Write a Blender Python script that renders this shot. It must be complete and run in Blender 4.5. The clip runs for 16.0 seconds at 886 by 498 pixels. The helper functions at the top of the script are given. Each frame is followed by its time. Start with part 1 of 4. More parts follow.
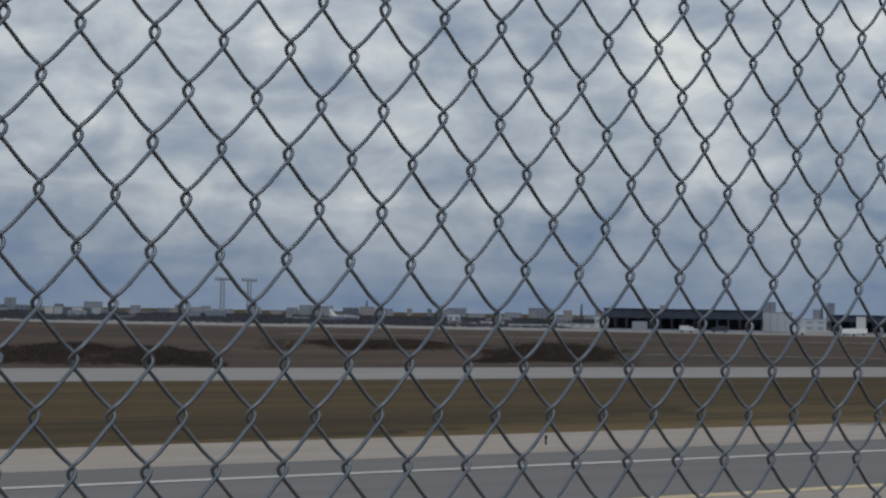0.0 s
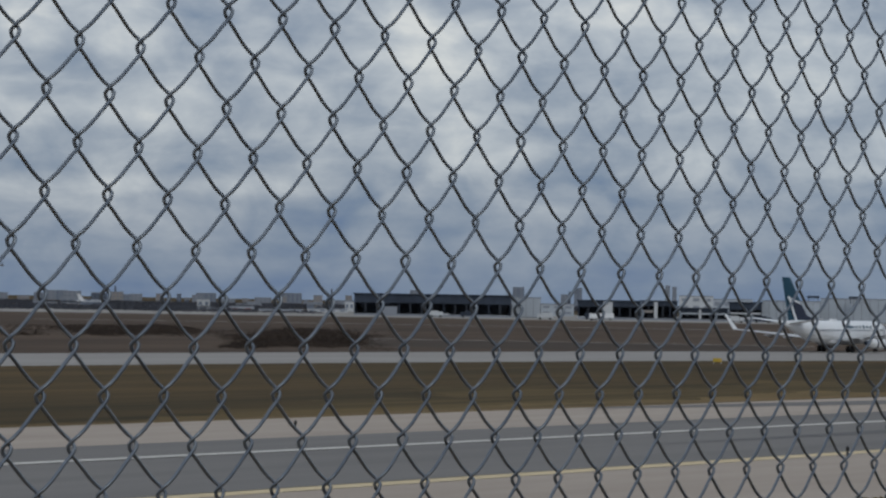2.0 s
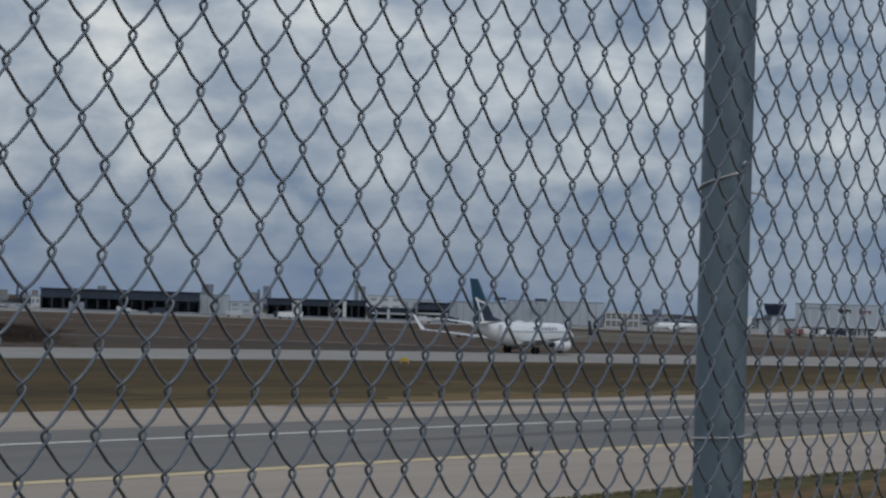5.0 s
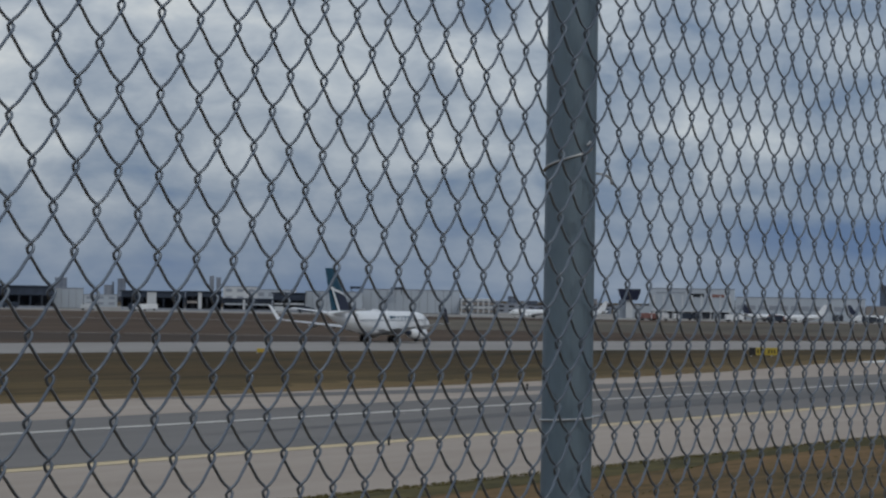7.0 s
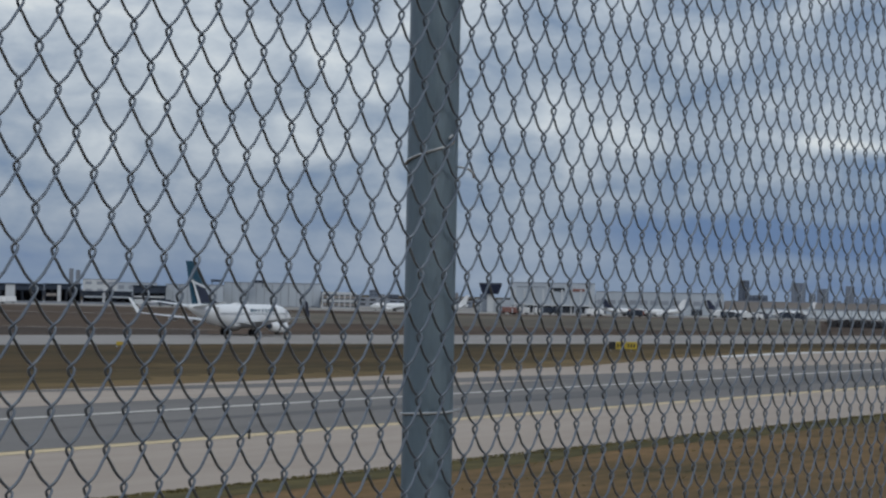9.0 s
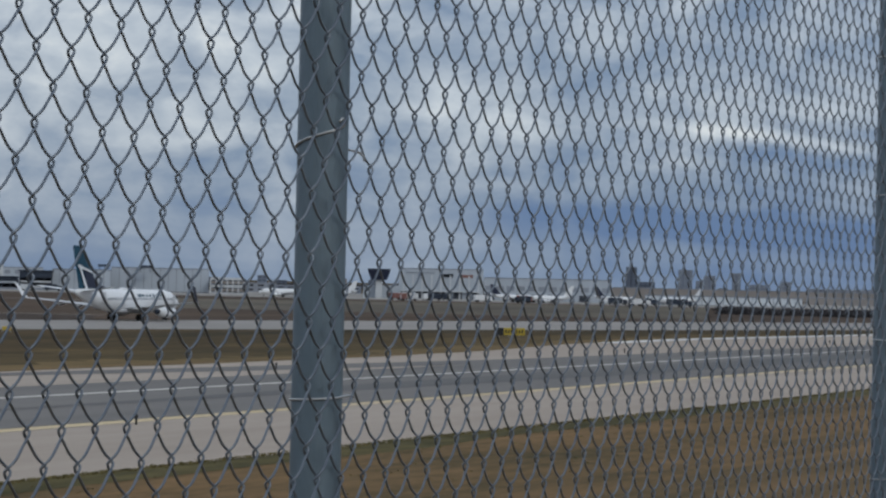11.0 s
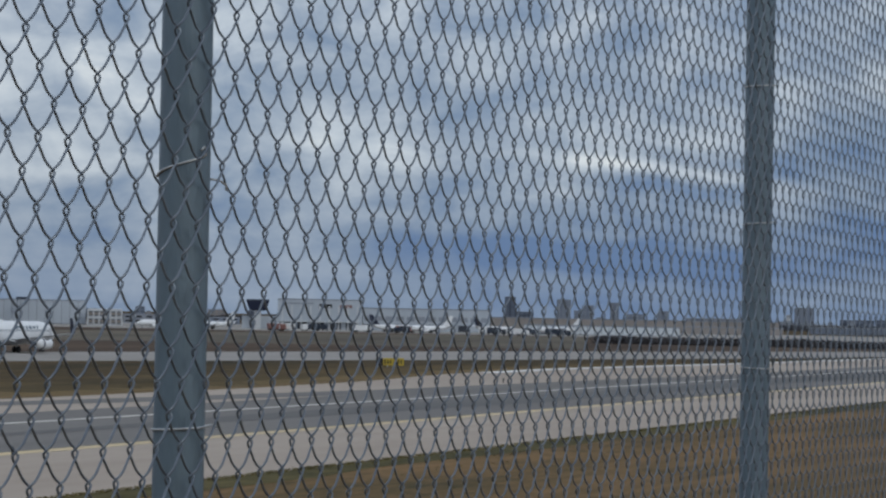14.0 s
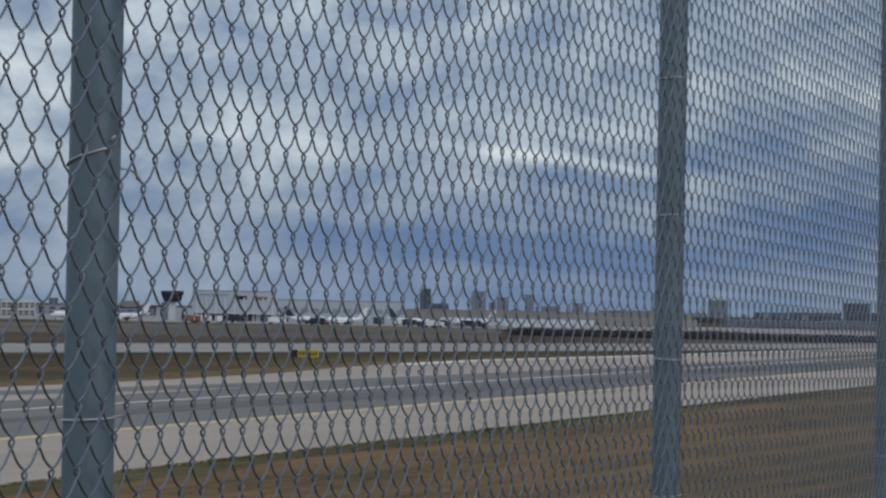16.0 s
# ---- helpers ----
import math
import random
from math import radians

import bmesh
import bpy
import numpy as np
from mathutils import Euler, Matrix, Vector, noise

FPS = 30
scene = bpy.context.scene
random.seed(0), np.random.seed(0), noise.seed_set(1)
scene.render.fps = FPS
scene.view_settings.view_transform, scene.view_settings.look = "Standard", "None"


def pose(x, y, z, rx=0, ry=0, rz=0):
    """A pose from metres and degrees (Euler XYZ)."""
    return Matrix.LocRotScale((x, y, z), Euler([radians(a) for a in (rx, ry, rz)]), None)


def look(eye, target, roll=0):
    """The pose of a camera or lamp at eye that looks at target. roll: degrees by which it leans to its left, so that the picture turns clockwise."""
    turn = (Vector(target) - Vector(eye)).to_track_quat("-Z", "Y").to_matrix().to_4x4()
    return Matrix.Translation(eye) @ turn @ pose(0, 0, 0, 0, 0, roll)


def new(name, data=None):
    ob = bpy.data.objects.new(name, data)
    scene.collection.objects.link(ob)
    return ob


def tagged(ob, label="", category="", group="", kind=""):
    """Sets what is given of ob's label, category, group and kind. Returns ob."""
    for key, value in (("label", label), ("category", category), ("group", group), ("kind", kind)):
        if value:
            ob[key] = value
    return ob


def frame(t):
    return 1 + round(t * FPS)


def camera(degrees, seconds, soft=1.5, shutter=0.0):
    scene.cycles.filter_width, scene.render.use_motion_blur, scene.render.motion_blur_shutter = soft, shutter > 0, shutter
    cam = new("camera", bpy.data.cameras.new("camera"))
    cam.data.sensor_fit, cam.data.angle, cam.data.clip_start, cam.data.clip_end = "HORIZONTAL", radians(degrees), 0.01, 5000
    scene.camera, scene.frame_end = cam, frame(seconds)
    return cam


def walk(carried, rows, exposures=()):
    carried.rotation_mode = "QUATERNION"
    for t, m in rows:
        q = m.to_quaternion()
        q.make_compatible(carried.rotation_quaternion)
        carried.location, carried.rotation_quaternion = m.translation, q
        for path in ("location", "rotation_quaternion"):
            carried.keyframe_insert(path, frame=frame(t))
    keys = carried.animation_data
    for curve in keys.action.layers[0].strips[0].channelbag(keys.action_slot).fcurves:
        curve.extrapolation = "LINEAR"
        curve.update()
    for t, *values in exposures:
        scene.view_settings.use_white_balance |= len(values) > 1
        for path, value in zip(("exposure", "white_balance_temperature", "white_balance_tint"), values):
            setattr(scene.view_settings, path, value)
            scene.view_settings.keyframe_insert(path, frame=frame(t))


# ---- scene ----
cam = camera(19.783, 16.0, soft=2.45)
# seconds, eye (m), yaw, pitch, roll (degrees)
ROWS = [
    (0, -3.2091, -1.6496, 1.6794, -43.5208, 1.3539, -0.9579),
    (0.5, -3.2039, -1.6580, 1.6781, -45.4207, 1.4260, -1.2194),
    (1, -3.2050, -1.6707, 1.6768, -46.8476, 1.2944, -1.2323),
    (1.5, -3.2115, -1.6847, 1.6784, -48.3173, 1.4269, -1.1980),
    (2, -3.2169, -1.6887, 1.6769, -49.1491, 1.1092, -0.9572),
    (2.5, -3.2167, -1.6858, 1.6757, -49.9016, 1.1124, -0.9512),
    (3, -3.2176, -1.6839, 1.6748, -50.9278, 1.0568, -1.2014),
    (3.5, -3.2236, -1.6821, 1.6748, -52.4137, 1.2508, -1.3161),
    (4, -3.2249, -1.6785, 1.6756, -53.9379, 1.3035, -1.6112),
    (6.5, -3.1985, -1.6839, 1.6717, -58.5068, 1.1225, -1.1662),
    (7, -3.1905, -1.6795, 1.6691, -59.4029, 1.0676, -0.9611),
    (7.5, -3.1890, -1.6735, 1.6694, -60.3373, 0.8481, -1.0729),
    (8, -3.1886, -1.6722, 1.6703, -61.1350, 0.7666, -1.1789),
    (8.5, -3.1857, -1.6734, 1.6696, -61.8892, 0.8886, -1.1112),
    (9, -3.1811, -1.6744, 1.6686, -62.5299, 0.9810, -1.1500),
    (9.5, -3.1767, -1.6824, 1.6690, -63.2402, 1.1610, -1.1728),
    (12, -3.1393, -1.6434, 1.6657, -65.7703, 0.6549, -1.4895),
    (12.5, -3.1371, -1.6551, 1.6673, -66.0044, 0.9977, -1.5224),
    (13, -3.1345, -1.6686, 1.6654, -66.5118, 1.1777, -1.3531),
    (13.5, -3.1370, -1.6769, 1.6652, -67.0622, 1.3752, -1.1468),
    (14, -3.1415, -1.6781, 1.6654, -67.7699, 1.4552, -1.1197),
    (14.5, -3.1445, -1.6785, 1.6635, -68.3738, 1.4395, -1.1641),
    (15, -3.1418, -1.6764, 1.6636, -68.7287, 1.2831, -1.2082),
    (15.5, -3.1377, -1.6748, 1.6636, -69.2274, 1.2785, -1.1678),
    (16, -3.1325, -1.6797, 1.6634, -69.6842, 1.3082, -1.1744),
]
walk(cam, [(t, pose(x, y, z, 90 + pitch, roll, yaw)) for t, x, y, z, yaw, pitch, roll in ROWS],
     ((0.0, -0.04, 6200, 7), (2.0, -0.10, 6160, 7), (4.0, -0.10, 6120, 7), (7.1, -0.15, 6090, 7), (8.0, 0.08, 6080, 7), (9.0, 0.09, 6080, 7), (12.5, 0.09, 6050, 7), (16.0, 0.09, 6000, 7)))

EYE = Vector((-3.2, -1.68, 1.67))     # where the viewer stands, for bearings
ZG = -6.2                             # level of the airfield, below the bank on which the fence stands

# ---------------------------------------------------------------- world and light
SUN_EL, SUN_AZ = 32.0, 215.0          # weak sun behind the cloud


def sky_world():
    w = bpy.data.worlds.new("sky")
    scene.world = w
    w.use_nodes = True
    nt = w.node_tree
    nt.nodes.clear()

    def nd(kind, **inp):
        n = nt.nodes.new(kind)
        for k, v in inp.items():
            n.inputs[k].default_value = v
        return n

    def ma(op, a, b=None, c=None):
        n = nt.nodes.new("ShaderNodeMath")
        n.operation = op
        for i, v in enumerate((a, b, c)):
            if v is None:
                continue
            if isinstance(v, (int, float)):
                n.inputs[i].default_value = v
            else:
                nt.links.new(v, n.inputs[i])
        return n.outputs[0]

    def ramp(fac, stops, smooth=True):
        n = nt.nodes.new("ShaderNodeValToRGB")
        n.color_ramp.interpolation = "EASE" if smooth else "LINEAR"
        el = n.color_ramp.elements
        while len(el) < len(stops):
            el.new(0.5)
        for e, (p, c) in zip(el, stops):
            e.position, e.color = p, (*c, 1)
        nt.links.new(fac, n.inputs[0])
        return n.outputs[0]

    def mix(fac, a, b, mode="MIX"):
        n = nt.nodes.new("ShaderNodeMix")
        n.data_type, n.blend_type = "RGBA", mode
        for sock, v in ((n.inputs[0], fac), (n.inputs[6], a), (n.inputs[7], b)):
            if isinstance(v, (int, float)):
                sock.default_value = v
            elif isinstance(v, tuple):
                sock.default_value = (*v, 1)
            else:
                nt.links.new(v, sock)
        return n.outputs[2]

    tc = nt.nodes.new("ShaderNodeTexCoord")
    sep = nt.nodes.new("ShaderNodeSeparateXYZ")
    nt.links.new(tc.outputs["Generated"], sep.inputs[0])
    az = ma("MULTIPLY", ma("ARCTAN2", sep.outputs[0], sep.outputs[1]), 57.29578)
    el = ma("MULTIPLY", ma("ARCSINE", sep.outputs[2]), 57.29578)

    def noise_at(sx, sy, seed, detail, rough=0.55, dist=0.0, shear=0.0):
        cb = nt.nodes.new("ShaderNodeCombineXYZ")
        e2 = ma("ADD", el, ma("MULTIPLY", az, shear))
        nt.links.new(ma("MULTIPLY", az, sx), cb.inputs[0])
        nt.links.new(ma("MULTIPLY", e2, sy), cb.inputs[1])
        cb.inputs[2].default_value = seed
        n = nd("ShaderNodeTexNoise", Scale=1.0, Detail=detail, Roughness=rough, Distortion=dist)
        nt.links.new(cb.outputs[0], n.inputs["Vector"])
        return n.outputs["Fac"]

    def bump_at(a0, e0, sa, se, tilt, wob):
        """A soft cloud patch round a bearing and a height."""
        da = ma("SUBTRACT", az, a0)
        de = ma("SUBTRACT", ma("SUBTRACT", el, e0), ma("MULTIPLY", da, tilt))
        de = ma("ADD", de, ma("MULTIPLY", ma("SUBTRACT", wob, 0.5), 1.1 * se))
        q = ma("ADD", ma("POWER", ma("ABSOLUTE", ma("DIVIDE", da, sa)), 2.0), ma("POWER", ma("ABSOLUTE", ma("DIVIDE", de, se)), 2.0))
        return ma("POWER", 2.718, ma("MULTIPLY", q, -1.0))

    big = noise_at(0.16, 0.42, 3.1, 3.0)
    mid = noise_at(0.50, 0.86, 7.7, 6.0, 0.52, 0.35)
    fine = noise_at(1.2, 2.0, 1.9, 5.0, 0.55, 0.3)
    tex = ma("ADD", ma("ADD", ma("MULTIPLY", big, 0.45), ma("MULTIPLY", mid, 0.75)), ma("MULTIPLY", fine, 0.16))
    # low clouds lie in flat slate layers, higher ones are broken and brighter
    lift = ma("SMOOTH_MIN", ma("MULTIPLY", ma("MAXIMUM", ma("SUBTRACT", el, 0.6), 0.0), 0.28), 1.0, 0.3)
    lay = noise_at(0.10, 1.5, 5.2, 4.0, 0.5, 0.1, 0.02)
    calm = ma("MINIMUM", ma("ADD", 0.3, ma("MULTIPLY", ma("MAXIMUM", el, 0.0), 0.27)), 1.0)
    cov = ma("ADD", ma("MULTIPLY", ma("MULTIPLY", ma("SUBTRACT", tex, 0.70), 1.7), calm), ma("ADD", ma("MULTIPLY", lift, 0.42), 0.19))
    cov = ma("ADD", cov, ma("MULTIPLY", ma("SUBTRACT", lay, 0.5), 0.35))
    for a0, e0, sa, se, tilt, amp in (
            (71.9, 3.42, 2.6, 0.20, -0.11, 0.44), (74.5, 3.05, 1.8, 0.18, -0.10, 0.22), (64.0, 3.6, 3.5, 0.5, 0.02, 0.12),
            (40.5, 6.4, 3.2, 0.8, 0.0, 0.28), (43.5, 2.45, 4.0, 0.28, 0.01, 0.26), (50.0, 3.1, 3.5, 0.5, 0.05, 0.18), (56.0, 3.4, 3.0, 0.55, 0.0, 0.08),
            (79.5, 4.9, 2.2, 0.7, -0.2, 0.12), (77.0, 3.9, 4.0, 1.5, 0.0, -0.15), (69.0, 5.3, 4.0, 0.7, 0.0, 0.10), (69.5, 2.7, 3.0, 0.45, 0.0, -0.12), (69.0, 4.15, 3.0, 0.4, -0.08, -0.14), (63.5, 0.5, 6.0, 0.7, 0.0, 0.19), (57.0, 1.7, 4.0, 0.8, 0.0, 0.11), (65.8, 2.3, 2.2, 0.5, 0.0, 0.12), (52.0, 0.4, 5.0, 0.6, 0.0, 0.08), (38.5, 2.3, 6.0, 1.8, 0.0, 0.14), (35.5, 4.2, 2.6, 0.8, 0.0, 0.14), (79.0, 0.8, 3.0, 0.7, 0.0, 0.20),
            (71.5, 1.35, 6.0, 0.42, -0.03, -0.40), (78.5, 2.0, 2.5, 0.7, 0.05, -0.28), (66.0, 4.9, 4.0, 0.6, -0.03, -0.16), (46.5, 3.9, 2.4, 0.6, 0.1, -0.16),
            (73.0, 6.2, 7.0, 1.5, 0.0, -0.24), (47.0, 4.0, 11.0, 1.9, 0.0, 0.13), (57.0, 3.0, 5.0, 0.8, 0.0, 0.08), (52.0, 5.2, 2.6, 0.6, 0.0, -0.06), (54.0, 5.6, 3.0, 0.9, 0.0, 0.10), (37.0, 3.4, 2.2, 0.5, 0.1, -0.08)):
        cov = ma("ADD", cov, ma("MULTIPLY", bump_at(a0, e0, sa, se, tilt, mid), amp))
    cloud = ramp(cov, [(0.0, (0.105, 0.165, 0.29)), (0.26, (0.20, 0.25, 0.335)), (0.52, (0.33, 0.365, 0.42)), (0.78, (0.505, 0.525, 0.545)), (1.0, (0.71, 0.70, 0.665))], False)
    # the deck turns bluer away from the sun
    side = ma("MINIMUM", ma("MAXIMUM", ma("MULTIPLY", ma("SUBTRACT", az, 45.0), 0.04), 0.0), 1.0)
    cloud = mix(1.0, cloud, mix(side, (1.01, 1.0, 1.01), (0.985, 1.0, 1.03)), "MULTIPLY")
    # towards the zenith the deck is thinner and brighter
    up = ma("MAXIMUM", sep.outputs[2], 0.0)
    gain = ma("ADD", 1.0, ma("MULTIPLY", ma("SMOOTH_MIN", ma("MULTIPLY", ma("MAXIMUM", ma("SUBTRACT", up, 0.13), 0.0), 2.2), 0.5, 0.2), 1.0))
    gc = nt.nodes.new("ShaderNodeCombineColor")
    for i, k in enumerate((0.06, 0.0, -0.08)):
        nt.links.new(ma("ADD", gain, ma("MULTIPLY", ma("SUBTRACT", gain, 1.0), k)), gc.inputs[i])
    cloud = mix(1.0, cloud, gc.outputs[0], "MULTIPLY")
    st = nt.nodes.new("ShaderNodeTexSky")
    st.sky_type, st.sun_disc = "NISHITA", False
    st.sun_elevation, st.sun_rotation = radians(SUN_EL), radians(SUN_AZ)
    dim = mix(1.0, st.outputs[0], (0.1, 0.1, 0.1), "MULTIPLY")
    out = mix(0.94, dim, cloud)
    bg = nd("ShaderNodeBackground", Strength=1.0)
    nt.links.new(out, bg.inputs[0])
    o = nt.nodes.new("ShaderNodeOutputWorld")
    nt.links.new(bg.outputs[0], o.inputs[0])


sky_world()
sun_data = bpy.data.lights.new("sun", "SUN")
sun_data.energy, sun_data.angle, sun_data.color = 0.55, radians(20), (1.0, 0.93, 0.82)
sun = new("sun", sun_data)
a_, e_ = radians(SUN_AZ), radians(SUN_EL)
sun.matrix_world = look((0, 0, 60), Vector((0, 0, 60)) - Vector((math.sin(a_) * math.cos(e_), math.cos(a_) * math.cos(e_), math.sin(e_))))

# ---------------------------------------------------------------- materials


def material(name, c1, c2, rough=0.8, metal=0.0, scale=1.0, detail=5.0, big=0.08, big_amount=0.5, bump=0.0, bump_scale=None, stretch=(1, 1, 1), spec=0.5, per_object=0.0):
    """Two colours mixed by grain at two sizes, with relief; scales are in features a metre."""
    m = bpy.data.materials.new(name)
    m.use_nodes = True
    nt = m.node_tree
    b = nt.nodes["Principled BSDF"]
    tc = nt.nodes.new("ShaderNodeTexCoord")
    mp = nt.nodes.new("ShaderNodeMapping")
    mp.inputs["Scale"].default_value = stretch
    nt.links.new(tc.outputs["Object"], mp.inputs[0])
    n1, n2 = nt.nodes.new("ShaderNodeTexNoise"), nt.nodes.new("ShaderNodeTexNoise")
    n1.inputs["Scale"].default_value, n1.inputs["Detail"].default_value = scale, detail
    n2.inputs["Scale"].default_value, n2.inputs["Detail"].default_value = big, 4
    for n in (n1, n2):
        nt.links.new(mp.outputs[0], n.inputs["Vector"])
        n.inputs["Roughness"].default_value = 0.6
    mx = nt.nodes.new("ShaderNodeMath")
    mx.operation = "MULTIPLY_ADD"
    nt.links.new(n2.outputs[0], mx.inputs[0])
    mx.inputs[1].default_value = big_amount
    sc = nt.nodes.new("ShaderNodeMath")
    sc.operation = "MULTIPLY"
    nt.links.new(n1.outputs[0], sc.inputs[0])
    sc.inputs[1].default_value = 1 - big_amount
    nt.links.new(sc.outputs[0], mx.inputs[2])
    rp = nt.nodes.new("ShaderNodeMapRange")
    rp.inputs[1].default_value, rp.inputs[2].default_value = 0.33, 0.67
    nt.links.new(mx.outputs[0], rp.inputs[0])
    fac = rp.outputs[0]
    if per_object:
        oi = nt.nodes.new("ShaderNodeObjectInfo")
        ad = nt.nodes.new("ShaderNodeMath")
        ad.operation = "MULTIPLY_ADD"
        nt.links.new(oi.outputs["Random"], ad.inputs[0])
        ad.inputs[1].default_value = per_object
        nt.links.new(fac, ad.inputs[2])
        fac = ad.outputs[0]
    mc = nt.nodes.new("ShaderNodeMix")
    mc.data_type = "RGBA"
    mc.inputs[6].default_value, mc.inputs[7].default_value = (*c1, 1), (*c2, 1)
    nt.links.new(fac, mc.inputs[0])
    nt.links.new(mc.outputs[2], b.inputs["Base Color"])
    b.inputs["Roughness"].default_value, b.inputs["Metallic"].default_value = rough, metal
    b.inputs["Specular IOR Level"].default_value = spec
    if bump:
        bp = nt.nodes.new("ShaderNodeBump")
        bp.inputs["Strength"].default_value, bp.inputs["Distance"].default_value = bump, 0.02
        n3 = nt.nodes.new("ShaderNodeTexNoise")
        n3.inputs["Scale"].default_value, n3.inputs["Detail"].default_value = bump_scale or scale * 3, 4
        nt.links.new(mp.outputs[0], n3.inputs["Vector"])
        nt.links.new(n3.outputs[0], bp.inputs["Height"])
        nt.links.new(bp.outputs[0], b.inputs["Normal"])
    return m


def dull(name, c, rough=0.7, metal=0.0, vary=0.18, scale=1.2, **kw):
    return material(name, tuple(v * (1 - vary) for v in c), tuple(min(v * (1 + vary), 0.95) for v in c), rough, metal, scale, **kw)


M_WIRE = material("galvanised wire", (0.050, 0.068, 0.098), (0.225, 0.250, 0.282), 0.38, 0.72, 9, 4, 2.0, 0.5, per_object=0.25)
M_POST = material("galvanised post", (0.116, 0.162, 0.200), (0.176, 0.226, 0.264), 0.5, 0.3, 14, 5, 2.2, 0.5, 0.12, 160, stretch=(1, 1, 0.25))
M_TIE = material("bright tie wire", (0.42, 0.43, 0.44), (0.6, 0.61, 0.62), 0.4, 0.7, 60)
M_GRASS = material("dormant grass", (0.017, 0.016, 0.007), (0.112, 0.072, 0.029), 0.95, 0, 0.35, 7, 0.055, 0.6, 0.4, 3.0, stretch=(0.12, 1, 1), spec=0.1)
M_VERGE = material("golden dry verge grass", (0.036, 0.036, 0.015), (0.232, 0.138, 0.062), 0.95, 0, 1.1, 8, 0.09, 0.55, 0.4, 3.0, stretch=(0.3, 1, 1), spec=0.1)
M_EDGEGRASS = material("olive green edge grass", (0.027, 0.028, 0.011), (0.122, 0.098, 0.038), 0.95, 0, 1.2, 7, 0.15, 0.5, 0.4, 3.0, stretch=(0.3, 1, 1), spec=0.1)
M_TUFT = material("tuft grass", (0.075, 0.072, 0.028), (0.200, 0.160, 0.070), 0.95, 0, 1.2, 5, 0.2, 0.4, spec=0.1)
M_CONC = material("pale concrete", (0.31, 0.255, 0.207), (0.41, 0.346, 0.288), 0.85, 0, 0.35, 5, 0.03, 0.5, 0.1, 4, stretch=(0.25, 1, 1), spec=0.2)
M_ASPH = material("runway asphalt", (0.128, 0.119, 0.112), (0.205, 0.190, 0.176), 0.85, 0, 0.22, 5, 0.02, 0.55, 0.15, 6, stretch=(0.12, 1, 1), spec=0.2)
M_TAXI = material("taxiway concrete", (0.235, 0.215, 0.195), (0.315, 0.295, 0.275), 0.85, 0, 0.2, 5, 0.02, 0.5, 0.0, 1, stretch=(0.2, 1, 1), spec=0.2)
M_RUBBER = material("rubbered asphalt", (0.082, 0.079, 0.077), (0.150, 0.142, 0.136), 0.8, 0, 0.12, 5, 0.02, 0.5, stretch=(0.1, 1, 1), spec=0.2)
M_EDGE = dull("new concrete", (0.66, 0.65, 0.62), 0.8, vary=0.1, scale=0.3)
M_DRY = material("straw-dry grass", (0.060, 0.046, 0.020), (0.225, 0.150, 0.066), 0.95, 0, 0.5, 7, 0.06, 0.55, 0.4, 3.0, stretch=(0.10, 1, 1), spec=0.1)
M_DRY2 = material("half-dry grass", (0.036, 0.029, 0.012), (0.155, 0.103, 0.042), 0.95, 0, 0.4, 7, 0.05, 0.55, 0.4, 3.0, stretch=(0.10, 1, 1), spec=0.1)
M_PALEWEED = material("pale winter weeds", (0.075, 0.064, 0.050), (0.165, 0.142, 0.110), 0.95, 0, 0.1, 6, 0.012, 0.5, stretch=(0.3, 1, 1), spec=0.1)
M_FIELD2 = material("dark damp weeds", (0.038, 0.029, 0.023), (0.085, 0.062, 0.046), 0.95, 0, 0.15, 6, 0.015, 0.5, stretch=(0.25, 1, 1), spec=0.1)
M_WLINE = dull("white runway paint", (0.52, 0.49, 0.44), 0.7, vary=0.15, scale=0.8)
M_YLINE = dull("yellow runway paint", (0.56, 0.44, 0.25), 0.7, vary=0.15, scale=0.8)
M_FIELD = material("brown winter field", (0.036, 0.024, 0.018), (0.112, 0.077, 0.051), 0.95, 0, 0.08, 6, 0.012, 0.5, 0.0, 1, stretch=(0.3, 1, 1), spec=0.1)
M_APRON = material("far apron concrete", (0.20, 0.185, 0.17), (0.32, 0.30, 0.275), 0.85, 0, 0.08, 4, 0.01, 0.5, stretch=(0.3, 1, 1), spec=0.2)
M_BUSH = material("bare brush twigs", (0.034, 0.028, 0.025), (0.080, 0.060, 0.048), 0.95, 0, 0.8, 4, 0.05, 0.5, spec=0.1)
# distance haze is mixed into the woods' colour, bluer than bare twigs
M_TREE = material("far haze-tinted bare woods", (0.058, 0.062, 0.076), (0.085, 0.086, 0.100), 0.95, 0, 0.15, 4, 0.01, 0.5, spec=0.1)
M_HEDGE = material("bare hedge", (0.046, 0.046, 0.052), (0.080, 0.074, 0.076), 0.95, 0, 0.5, 4, 0.05, 0.5, spec=0.1)
M_SHED = dull("pale blue-white sheeting", (0.58, 0.62, 0.66), 0.6, vary=0.06, scale=0.1)
# M_DARK to M_TAN carry painted distance haze; none hangs in the air
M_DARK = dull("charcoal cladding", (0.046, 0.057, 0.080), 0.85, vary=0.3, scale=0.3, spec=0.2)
# M_DARK's hue taken darker: the shade of open bays is in the colour
M_DARK2 = dull("dark steel with bay shade", (0.034, 0.041, 0.056), 0.7, vary=0.3, scale=0.3)
M_GREY = dull("light grey panel wall", (0.40, 0.44, 0.49), 0.6, vary=0.08, scale=0.08, stretch=(1, 1, 0.2))
M_PALE = dull("white panel wall", (0.52, 0.54, 0.56), 0.6, vary=0.1, scale=0.1)
